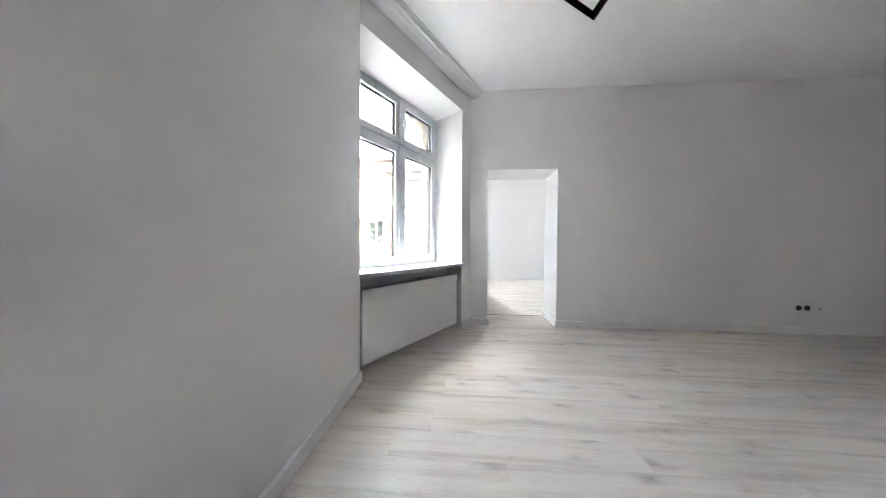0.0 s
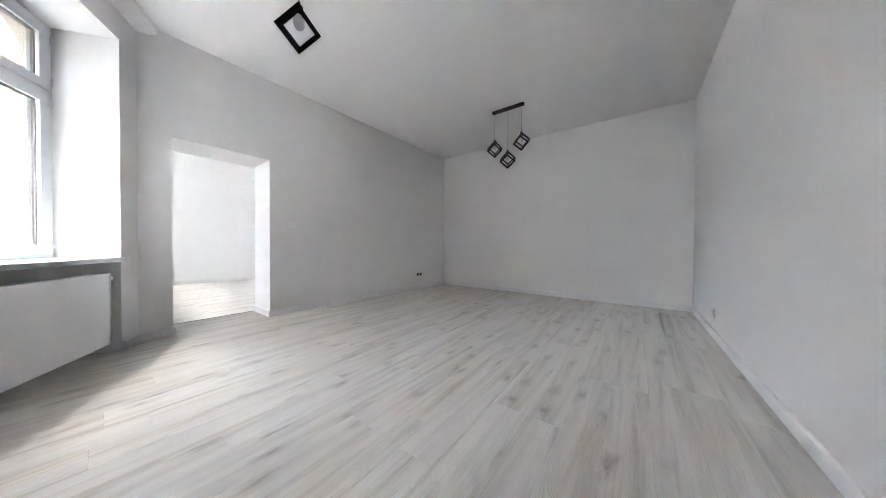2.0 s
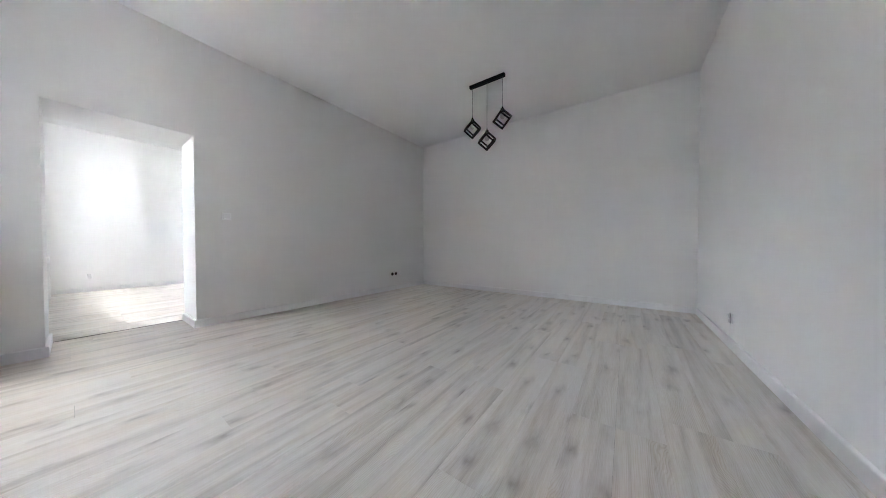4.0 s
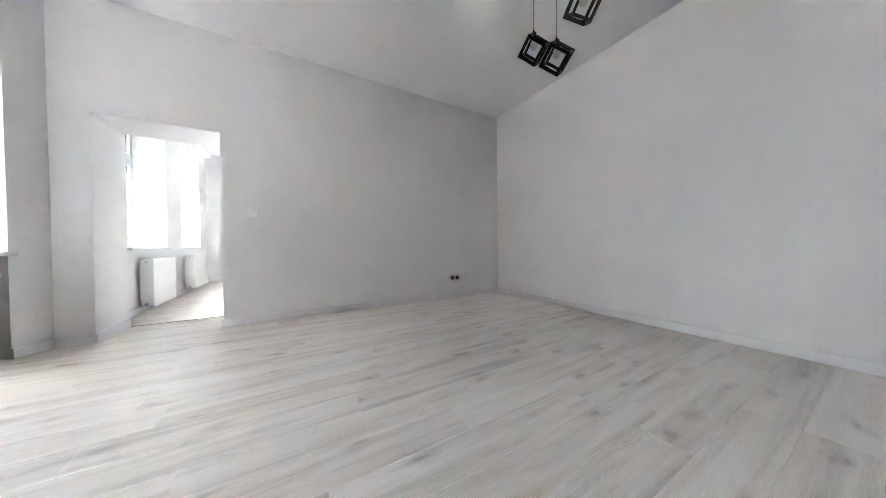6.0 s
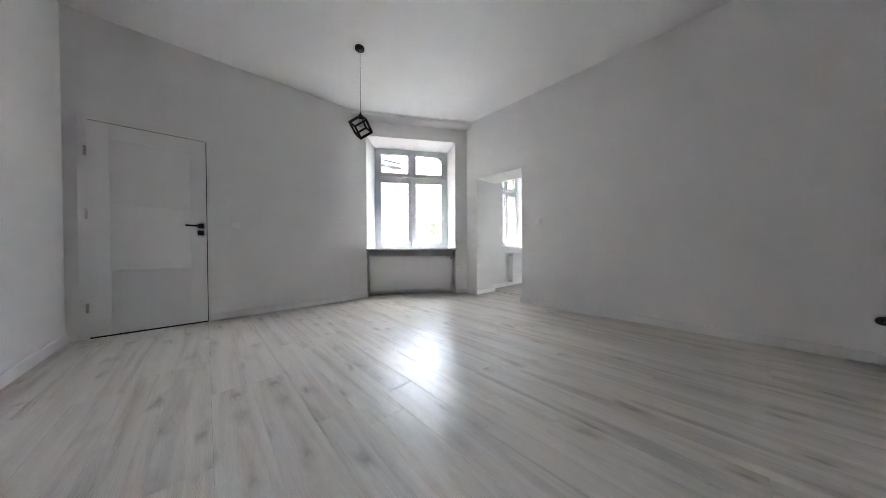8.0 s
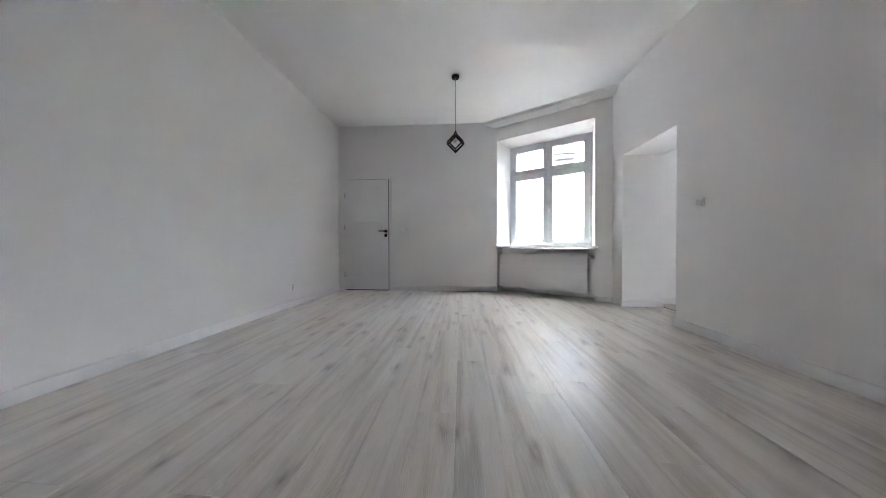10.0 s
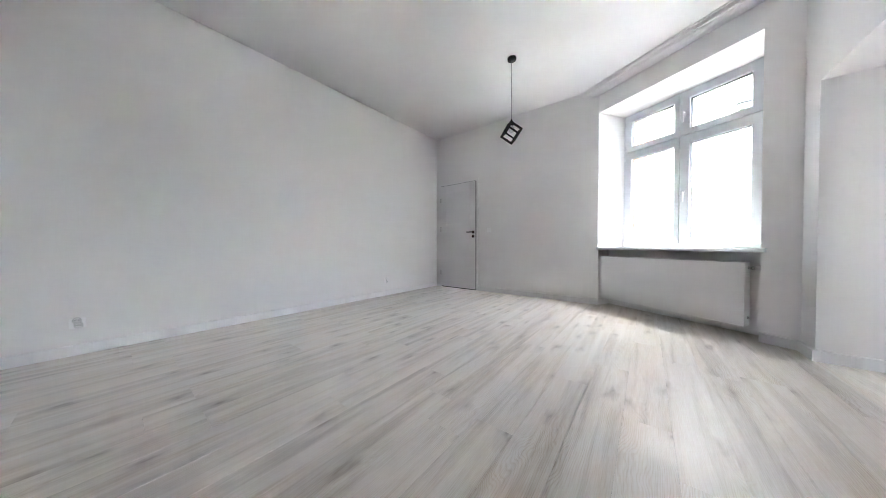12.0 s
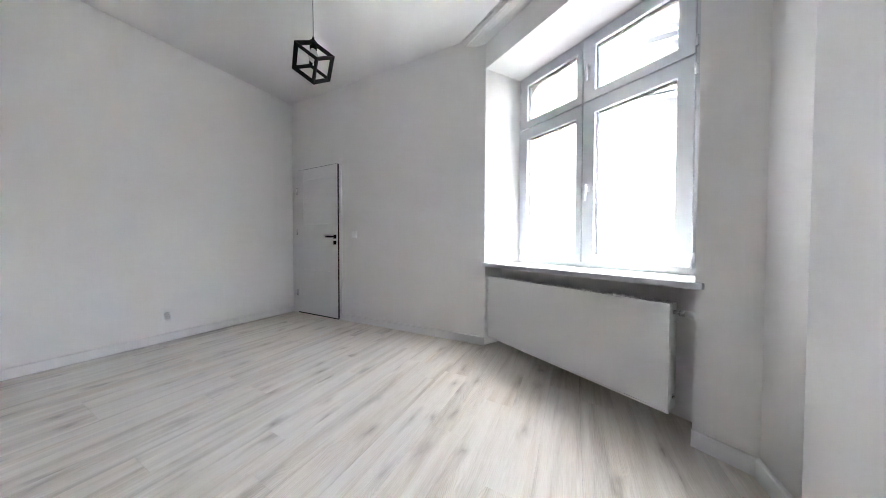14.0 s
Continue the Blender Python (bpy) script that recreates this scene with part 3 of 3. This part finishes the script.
# ---- pendant lamps ----
def cube_shade(root, x, y, z, side, turn):
    """Open cube of square steel bars hung by one corner at (x, y, z), with holder and bulb."""
    up = Vector((1, 1, 1)).normalized()
    q = up.rotation_difference(Vector((0, 0, 1)))
    base = q.to_matrix()
    e0 = base @ Vector((-1, 0, 0))
    phi = math.atan2(e0.y, e0.x)
    # corner of the cube at the hanging point, body diagonal plumb
    m = Matrix.Translation((x, y, z)) @ Matrix.Rotation(radians(turn) - phi, 4, "Z") @ base.to_4x4() @ Matrix.Translation((-side / 2,) * 3)
    frame_bm = bmesh.new()
    bmesh.ops.create_cube(frame_bm, size=side)
    bmesh.ops.wireframe(frame_bm, faces=list(frame_bm.faces), thickness=side * 0.185, offset=-1.0, use_replace=True, use_even_offset=True)
    bmesh.ops.transform(frame_bm, matrix=m, verts=frame_bm.verts)
    shade = part("shade", frame_bm, BLACK, root, "open black steel cube hung by a corner")
    bm = bmesh.new()
    add_tube(bm, (x, y, z - 0.010), (x, y, z - 0.062), 0.0215, sides=20)
    add_tube(bm, (x, y, z + 0.018), (x, y, z - 0.012), 0.006, 0.011, sides=14)
    part("bulb_holder", bm, BLACK, shade, "black bulb holder", True)
    bm = bmesh.new()
    prof = ((0.012, 0.052), (0.015, 0.064), (0.022, 0.077), (0.028, 0.093), (0.030, 0.109), (0.0275, 0.126), (0.019, 0.139), (0.007, 0.145))
    rings = []
    for r, d in prof:
        rings.append([bm.verts.new((x + r * math.cos(a * math.tau / 20), y + r * math.sin(a * math.tau / 20), z - d)) for a in range(20)])
    for p, o in zip(rings, rings[1:]):
        for k in range(20):
            bm.faces.new((p[k], p[(k + 1) % 20], o[(k + 1) % 20], o[k]))
    bm.faces.new(rings[-1])
    bm.faces.new(rings[0][::-1])
    part("bulb", bm, BULB, shade, "unlit milky white bulb", True)


def cord(root, x, y, z0, z1):
    bm = bmesh.new()
    add_tube(bm, (x, y, z0), (x, y, z1), 0.0028, sides=8)
    part("cord", bm, CABLE, root, "thin dark textile cord", True)


CUBE = 0.167
lamp = thing("pendant_lamp", "single black wire-cube pendant lamp hanging from the ceiling, unlit", "lamp")
bm = bmesh.new()
add_tube(bm, (1.328, 2.272, H), (1.328, 2.272, H - 0.026), 0.052, 0.050, 32)
part("canopy", bm, BLACK, lamp, "round black ceiling canopy", True)
cord(lamp, 1.336, 2.272, H - 0.026, 2.369)
cube_shade(lamp, 1.336, 2.272, 2.366, CUBE, 242.5)

lamp = thing("triple_pendant_lamp", "black bar pendant with three hanging wire cubes at different heights, unlit", "lamp")
part("ceiling_bar", box(4.447, 4.493, 2.050, 2.560, H - 0.040, H, bevel=0.002), BLACK, lamp, "long black ceiling bar")
for y, low, turn in ((2.522, 2.368, 204), (2.300, 2.158, 200), (2.082, 2.390, 191)):
    top = low + CUBE * math.sqrt(3)
    cord(lamp, 4.470, y, top, H - 0.040)
    cube_shade(lamp, 4.470, y, top, CUBE, turn)


# ---- switches and sockets ----
def switch(m, label):
    """Rocker switch; x along the wall, y outwards from the room, centre at the origin."""
    root = thing("light_switch", label, "switch", m)
    bm = bmesh.new()
    add_ring(bm, (-0.041, 0.041, -0.041, 0.041), (-0.029, 0.029, -0.029, 0.029), -0.016, 0, 0.003)
    part("frame", bm, SWITCH, root)
    bm = box(-0.028, 0.028, -0.021, 0, -0.028, 0.028, bevel=0.003)
    for v in bm.verts:
        if v.co.y < -0.005:
            v.co.y += 0.12 * v.co.z
    part("rocker", bm, SWITCH, root)
    return root


def wall_at(m, u, z):
    return m @ Matrix.Translation((u, 0, z))


N_M, _ = wall_frame((0, RY), (RX, RY))
S_M, _ = wall_frame((RX, 0), (0, 0))
B_M, _ = wall_frame((0, BACK), (RX, BACK))
switch(wall_at(N_M, 2.268, 1.234), "white rocker light switch beside the doorless opening")
switch(wall_at(D_M, 1.255, 1.148), "white rocker light switch beside the inner door")


def socket(m, label):
    """Double socket outlet, the two wells one above the other, with earth pins."""
    root = thing("socket_outlet", label, "socket", m, "wall sockets")
    part("plate", box(-0.041, 0.041, -0.011, 0, -0.041, 0.041, bevel=0.003), SWITCH, root)
    for dx, dz in ((-0.004, 0.0205), (0.004, -0.0205)):
        bm = bmesh.new()
        loops = []
        for r, yy in ((0.0190, -0.011), (0.0190, -0.0215), (0.0168, -0.0215), (0.0160, -0.012)):
            loops.append([bm.verts.new((dx + r * math.cos(k * math.tau / 24), yy, dz + r * math.sin(k * math.tau / 24))) for k in range(24)])
        for p, o in zip(loops, loops[1:]):
            for k in range(24):
                bm.faces.new((p[k], p[(k + 1) % 24], o[(k + 1) % 24], o[k]))
        bm.faces.new(loops[-1])
        well = part("outlet", bm, SWITCH, root)
        # solid grey ring, painted in for the dark gap round the outlet
        bm = bmesh.new()
        rings = []
        for r, yy in ((0.0222, -0.0112), (0.0222, -0.0145), (0.0192, -0.0145), (0.0192, -0.0112)):
            rings.append([bm.verts.new((dx + r * math.cos(k * math.tau / 24), yy, dz + r * math.sin(k * math.tau / 24))) for k in range(24)])
        for p, o in zip(rings, rings[1:] + rings[:1]):
            for k in range(24):
                bm.faces.new((p[k], p[(k + 1) % 24], o[(k + 1) % 24], o[k]))
        part("gap_ring", bm, CABLE, well, "grey ring drawn as the shaded gap round the outlet")
        # oversized black discs that paint the darkness of holes and recess
        bm = bmesh.new()
        for ox in (-0.009, 0.009):
            add_tube(bm, (dx + ox, -0.0115, dz), (dx + ox, -0.0130, dz), 0.0052, sides=10)
        part("pin_hole_shade", bm, VOID, well, "two black discs drawn as shaded pin holes")
        bm = bmesh.new()
        add_tube(bm, (dx, -0.0115, dz + 0.010), (dx, -0.0200, dz + 0.010), 0.0024, sides=10)
        part("earth_pin", bm, CHROME, well, "metal earth pin", True)
    return root


socket(wall_at(S_M, RX - 1.380, 0.262), "white double socket outlet low on the long wall")
socket(wall_at(S_M, RX - 4.500, 0.258), "white double socket outlet low on the long wall near its end")
socket(wall_at(B_M, 1.40, 0.30), "white double socket outlet low on the far wall")

# two open round wall boxes and a capped aerial outlet
for x in (4.888, 4.982):
    root = thing("wall_box", "open round black wiring box low in the white wall", "wiring box", wall_at(N_M, x, 0.318), "open wiring boxes")
    bm = bmesh.new()
    bmesh.ops.create_cone(bm, cap_ends=True, segments=32, radius1=0.031, radius2=0.031, depth=0.004,
                          matrix=Matrix.Translation((0, -0.002, 0)) @ Matrix.Rotation(radians(90), 4, "X"))
    part("box", bm, VOID, root)
    bm = bmesh.new()
    add_tube(bm, (0.006, -0.004, -0.008), (-0.010, -0.010, 0.006), 0.0025, sides=8)
    part("wire_end", bm, CABLE, root, "short grey wire end", True)
root = thing("aerial_outlet", "white round blanking cap with a short grey cable", "outlet", wall_at(N_M, 5.116, 0.314))
bm = bmesh.new()
bmesh.ops.create_cone(bm, cap_ends=True, segments=32, radius1=0.034, radius2=0.032, depth=0.006,
                      matrix=Matrix.Translation((0, -0.003, 0)) @ Matrix.Rotation(radians(90), 4, "X"))
part("cap", bm, SWITCH, root)
bm = bmesh.new()
add_tube(bm, (0, -0.006, 0.012), (0.003, -0.016, -0.018), 0.0035, sides=10)
part("cable_end", bm, CABLE, root, "short grey cable end", True)

# wire ends for a wall lamp above the opening
for x, z in ((1.640, 2.850), (1.740, 2.930)):
    root = thing("wire_stub", "short white wire sticking out of the wall", "wire", wall_at(N_M, x, z), "wire stubs above the opening")
    bm = bmesh.new()
    add_tube(bm, (0, 0.0, 0.02), (0.004, -0.016, 0.0), 0.003, sides=8)
    add_tube(bm, (0.004, -0.016, 0.0), (0.002, -0.020, -0.030), 0.003, sides=8)
    part("wire", bm, SWITCH, root, "", True)

# ---- outside ----
G = -3.6     # street level below the floor
bm = bmesh.new()
bmesh.ops.create_grid(bm, x_segments=4, y_segments=4, size=1500, matrix=Matrix.Translation((0, 0, G)))
structure("ground", bm, PAVING, "grey concrete pavement and ground", "ground")
bm = bmesh.new()
add_box(bm, -60, 40, 12.9, 16.9, G - 0.10, G + 0.012)
structure("road", bm, ASPHALT, "grey asphalt street below the windows", "road")


def facade(name, m, length, height, mat, label, courses, rows, pitch):
    """A street house: wall with real window recesses, string courses, eaves and roof. x along, y away from the street."""
    root = thing(name, label, "building", m)
    bm = bmesh.new()
    cols = max(int(length / pitch), 1)
    w, gap = 1.15, length / cols
    z = 0.0
    for z0, z1 in rows:
        add_box(bm, 0, length, 0, 8, z, z0)
        for i in range(cols + 1):
            a = 0.0 if i == 0 else (i - 0.5) * gap + w / 2
            b = length if i == cols else (i + 0.5) * gap - w / 2
            add_box(bm, a, b, 0, 8, z0, z1)
        z = z1
    add_box(bm, 0, length, 0, 8, z, height)
    part("wall", bm, mat, root)
    for z0, z1 in rows:
        for i in range(cols):
            x = (i + 0.5) * gap
            bm = bmesh.new()
            add_ring(bm, (x - w / 2, x + w / 2, z0, z1), (x - w / 2 + 0.08, x + w / 2 - 0.08, z0 + 0.08, z1 - 0.08), 0.18, 0.26, 0)
            add_box(bm, x - 0.04, x + 0.04, 0.185, 0.255, z0 + 0.08, z1 - 0.08)
            win = part("window", bm, PVC, root, "white-framed street window")
            # opaque black sheet instead of glass: the dark interior is painted on
            part("pane", box(x - w / 2 + 0.08, x + w / 2 - 0.08, 0.22, 0.228, z0 + 0.08, z1 - 0.08), VOID, win, "black sheet painted as the unlit room behind the window")
            part("sill", box(x - w / 2 - 0.08, x + w / 2 + 0.08, -0.08, 0.17, z0 - 0.08, z0 - 0.001), STONE, win)
    for z0, t, d, stuff in courses:
        part("string_course", box(-0.05, length + 0.05, -d, -0.002, z0, z0 + t, bevel=0.02), stuff, root, "projecting string course")
    bm = bmesh.new()
    add_run(bm, [(-0.55, height), (-0.55, height + 0.14), (4.0, height + 2.6), (8.3, height + 0.1), (8.3, height)], -0.4, length + 0.4)
    part("roof", bm, ROOFM, root, "grey sheet-metal roof with deep eaves")
    return root


# houses up the street
facade("brick_house", Matrix.Translation((-12.0, 18.7, G)), 8.05, 10.4, BRICK, "tall red brick street house with plain walls",
       ((9.0, 0.18, 0.10, STONE),), ((1.0, 2.9), (4.6, 6.4)), 2.4)
facade("pale_house", Matrix.Translation((-3.9, 18.0, G)), 10.0, 9.4, RENDERM, "pale rendered street house with dark ledges",
       ((7.20, 0.14, 0.25, ROOFM), (8.20, 0.12, 0.20, ROOFM), (8.72, 0.10, 0.22, ROOFM), (8.90, 0.16, 0.34, ROOFM)), ((1.0, 2.9),), 2.5)
# plastered side house close by, with dark ledges near its street corner
hm = Matrix.Translation((-3.3, -4.0, G)) @ Matrix.Rotation(radians(90), 4, "Z")
side = thing("rendered_house", "pale rendered house with ledges near its corner, coloured dark for their shadows", "building", hm)
part("wall", box(0, 9.75, 0, 8, 0, 11.0, bevel=0.02), RENDERM, side)
# ledges coloured dark in place of the shadows beneath them
for z0, t, d in ((7.02, 0.09, 0.30), (7.17, 0.05, 0.24), (7.96, 0.05, 0.26), (8.12, 0.05, 0.24), (8.30, 0.04, 0.18)):
    part("ledge", box(8.90, 9.79, -d, 0.01, z0, z0 + t, bevel=0.012), ROOFM, side, "ledge coloured dark for the shadow under it")
rng = random.Random(21)
for k in range(16):
    px, pz, pr = 8.84 + rng.gauss(0, 0.17), 5.90 + rng.gauss(0, 0.10), rng.uniform(0.012, 0.034)
    bm = bmesh.new()
    rim = [(px + pr * rng.uniform(0.6, 1.7) * math.cos(a * math.tau / 9), pz + pr * rng.uniform(0.5, 1.1) * math.sin(a * math.tau / 9)) for a in range(9)]
    front = [bm.verts.new((x, -0.004, z)) for x, z in rim]
    back = [bm.verts.new((x, 0.006, z)) for x, z in rim]
    bm.faces.new(front)
    for a in range(9):
        bm.faces.new((front[a], front[(a + 1) % 9], back[(a + 1) % 9], back[a]))
    part("plaster_scar", bm, ROOFM, side, "dark patch of broken plaster")
bm = bmesh.new()
add_run(bm, [(-0.30, 11.0), (-0.30, 11.12), (4.0, 13.0), (8.3, 11.1), (8.3, 11.0)], -0.2, 9.95)
part("roof", bm, ROOFM, side, "grey sheet-metal roof")

# brick pier standing just outside the window
pier = thing("brick_pier", "slim red brick pier outside the window with a stone cap", "pier", W_M @ Matrix.Translation((-0.345, 1.45, 0)))
part("core", box(-0.143, 0.143, -0.143, 0.143, G, 2.86), MORTAR, pier, "pale mortar joints")
part("cap", box(-0.175, 0.175, -0.175, 0.175, 2.86, 2.93, bevel=0.012), STONE, pier, "beige stone cap")
brick_mesh = None
for k in range(36):
    for s in (-1, 1):
        if brick_mesh is None:
            brick_ob = part("brick", box(-0.151, 0.151, -0.0705, 0.0705, -0.0325, 0.0325, bevel=0.004, segments=1), BRICKS, pier)
            brick_mesh = brick_ob.data
        else:
            brick_ob = new("brick", brick_mesh)
            brick_ob.parent = pier
        off = (0, s * 0.0755, 0.085 + 0.077 * k) if k % 2 else (s * 0.0755, 0, 0.085 + 0.077 * k)
        brick_ob.matrix_local = pose(*off, 0, 0, 0 if k % 2 else 90)

# stone surround with a flat arch outside the main window
bm = bmesh.new()
pts_in = []
for i in range(13):
    u = 0.10 + (1.475 - 0.10) * i / 12
    s = (i / 12 - 0.5) * 2
    pts_in.append((u, 2.74 - 0.22 * (abs(s) ** 4)))
for y0, y1 in ((0.505, 0.60),):
    for (ua, za), (ub, zb) in zip(pts_in, pts_in[1:]):
        v = [bm.verts.new(p) for p in ((ua, y0, za), (ub, y0, zb), (ub, y0, 3.2), (ua, y0, 3.2),
                                       (ua, y1, za), (ub, y1, zb), (ub, y1, 3.2), (ua, y1, 3.2))]
        for f in ((0, 1, 2, 3), (4, 5, 6, 7), (0, 1, 5, 4), (2, 3, 7, 6)):
            bm.faces.new([v[k] for k in f])
    add_box(bm, -0.15, 0.10, y0, y1, 0.5, 3.2)
    add_box(bm, 1.475, 1.78, y0, y1, 0.5, 3.2)
    add_box(bm, 0.10, 1.475, 0.45, y1 + 0.06, 0.72, 0.80)
structure("window_surround", bm, STONE, "beige stone outer window surround with a flat arch", "window surround", W_M)

# overhead wires
for i, (z0, z1) in enumerate(((3.1, 3.5), (3.4, 3.2))):
    root = thing("overhead_wire", "black overhead street wire sagging between houses", "wire")
    bm = bmesh.new()
    a, b = Vector((-16, 4 + 3 * i, z0)), Vector((4, 17 + 2 * i, z1))
    last = None
    for k in range(13):
        f = k / 12
        p = a.lerp(b, f) - Vector((0, 0, 0.5 * math.sin(math.pi * f)))
        if last is not None:
            add_tube(bm, last, p, 0.018, sides=6)
        last = p
    part("wire", bm, CABLE, root, "", True)


def tree(x, y, height, spread, seed):
    rng = random.Random(seed)
    root = thing("street_tree", "broad street tree in fresh pale green leaf", "tree", pose(x, y, G), "street trees")
    bm = bmesh.new()
    add_tube(bm, (0, 0, 0), (0.1, 0.05, height * 0.4), 0.20, 0.13, 10)
    tips = []
    for k in range(9):
        a = k * 2.4 + rng.uniform(-0.3, 0.3)
        z0 = height * rng.uniform(0.3, 0.42)
        r = spread * rng.uniform(0.45, 0.9)
        tip = Vector((r * math.cos(a), r * math.sin(a), height * rng.uniform(0.55, 0.95)))
        mid = Vector((tip.x * 0.4, tip.y * 0.4, z0 + (tip.z - z0) * 0.55))
        add_tube(bm, (0.08, 0.04, z0), mid, 0.09, 0.06, 7)
        add_tube(bm, mid, tip, 0.06, 0.02, 7)
        tips += [tip, mid.lerp(tip, 0.5), tip + Vector((rng.uniform(-1, 1), rng.uniform(-1, 1), rng.uniform(-0.4, 0.8)))]
    part("trunk", bm, BARK, root, "dark bark")
    verts, faces = [], []
    for tip in tips:
        for _ in range(260):
            d = Vector((rng.gauss(0, 0.5), rng.gauss(0, 0.5), rng.gauss(0, 0.38)))
            c = tip + d
            s = rng.uniform(0.05, 0.10)
            u = Vector((rng.uniform(-1, 1), rng.uniform(-1, 1), rng.uniform(-1, 1))).normalized()
            w = u.cross(Vector((rng.uniform(-1, 1), rng.uniform(-1, 1), rng.uniform(-1, 1)))).normalized()
            i0 = len(verts)
            verts += [tuple(c - u * s), tuple(c + w * s * 0.5), tuple(c + u * s), tuple(c - w * s * 0.5)]
            faces.append((i0, i0 + 1, i0 + 2, i0 + 3))
    me = bpy.data.meshes.new("crown")
    me.from_pydata(verts, [], faces)
    me.materials.append(LEAF)
    crown = new("crown", me)
    crown.parent = root


tree(-6.4, 12.0, 6.4, 2.6, 3)
tree(-8.4, 14.6, 6.6, 2.6, 4)

# ---- floor and its boards ----
bm = bmesh.new()
add_prism(bm, [(-0.45, -0.3), (RX + 0.3, -0.3), (RX + 0.3, BACK + 0.3), (0.3, BACK + 0.3), (0.3, 5.0), (-0.45, 3.6)], -0.30, -0.0045)
floor = structure("floor", bm, GREYP, "pale limed-oak laminate floor running along the room", "floor")
PW, PL, GAP = 0.192, 1.285, 0.0007
shared = {}


def board(x0, x1, y0, y1):
    """One laminate board with small chamfers; alike boards share their mesh."""
    key = (round(x1 - x0, 3), round(y1 - y0, 3))
    if key not in shared:
        lx, ly = (x1 - x0) / 2 - GAP / 2, (y1 - y0) / 2 - GAP / 2
        c = 0.0002
        vs = [(-lx, -ly, -0.0045), (lx, -ly, -0.0045), (lx, ly, -0.0045), (-lx, ly, -0.0045),
              (-lx, -ly, -c), (lx, -ly, -c), (lx, ly, -c), (-lx, ly, -c),
              (-lx + c, -ly + c, 0), (lx - c, -ly + c, 0), (lx - c, ly - c, 0), (-lx + c, ly - c, 0)]
        fs = [(8, 9, 10, 11)]
        for i in range(4):
            j = (i + 1) % 4
            fs += [(i, j, j + 4, i + 4), (i + 4, j + 4, j + 8, i + 8)]
        me = bpy.data.meshes.new("board")
        me.from_pydata(vs, [], fs)
        me.materials.append(LAMINATE)
        shared[key] = me
    ob = new("board", shared[key])
    ob.parent = floor
    ob.location = ((x0 + x1) / 2, (y0 + y1) / 2, 0)


def lay(x_from, x_to, y_from, y_to, first, seed):
    """Boards in rows along x, cut at the edges; x_from may follow the row."""
    rng = random.Random(seed)
    y = first
    while y < y_to - 0.004:
        a, b = max(y, y_from), min(y + PW, y_to)
        if b - a > 0.006:
            left = x_from((a + b) / 2)
            x = left - rng.choice((0.25, 0.45, 0.65, 0.85, 1.05))
            while x < x_to:
                p, q = max(x, left), min(x + PL, x_to)
                if q - p > 0.01:
                    board(p, q, a, b)
                x += PL
        y += PW


lay(lambda y: -0.05 if y < 2.95 else -0.05 + (y - 2.95) * 0.5773 - 0.38, RX, 0.0, RY, 0.02 - PW, 11)
lay(lambda y: OX0, OX1, RY, O2 - 0.004, 0.02 + PW * 23, 12)
lay(lambda y: 0.74, EX2, O2 + 0.004, BACK, O2 + 0.004 - 0.07, 13)
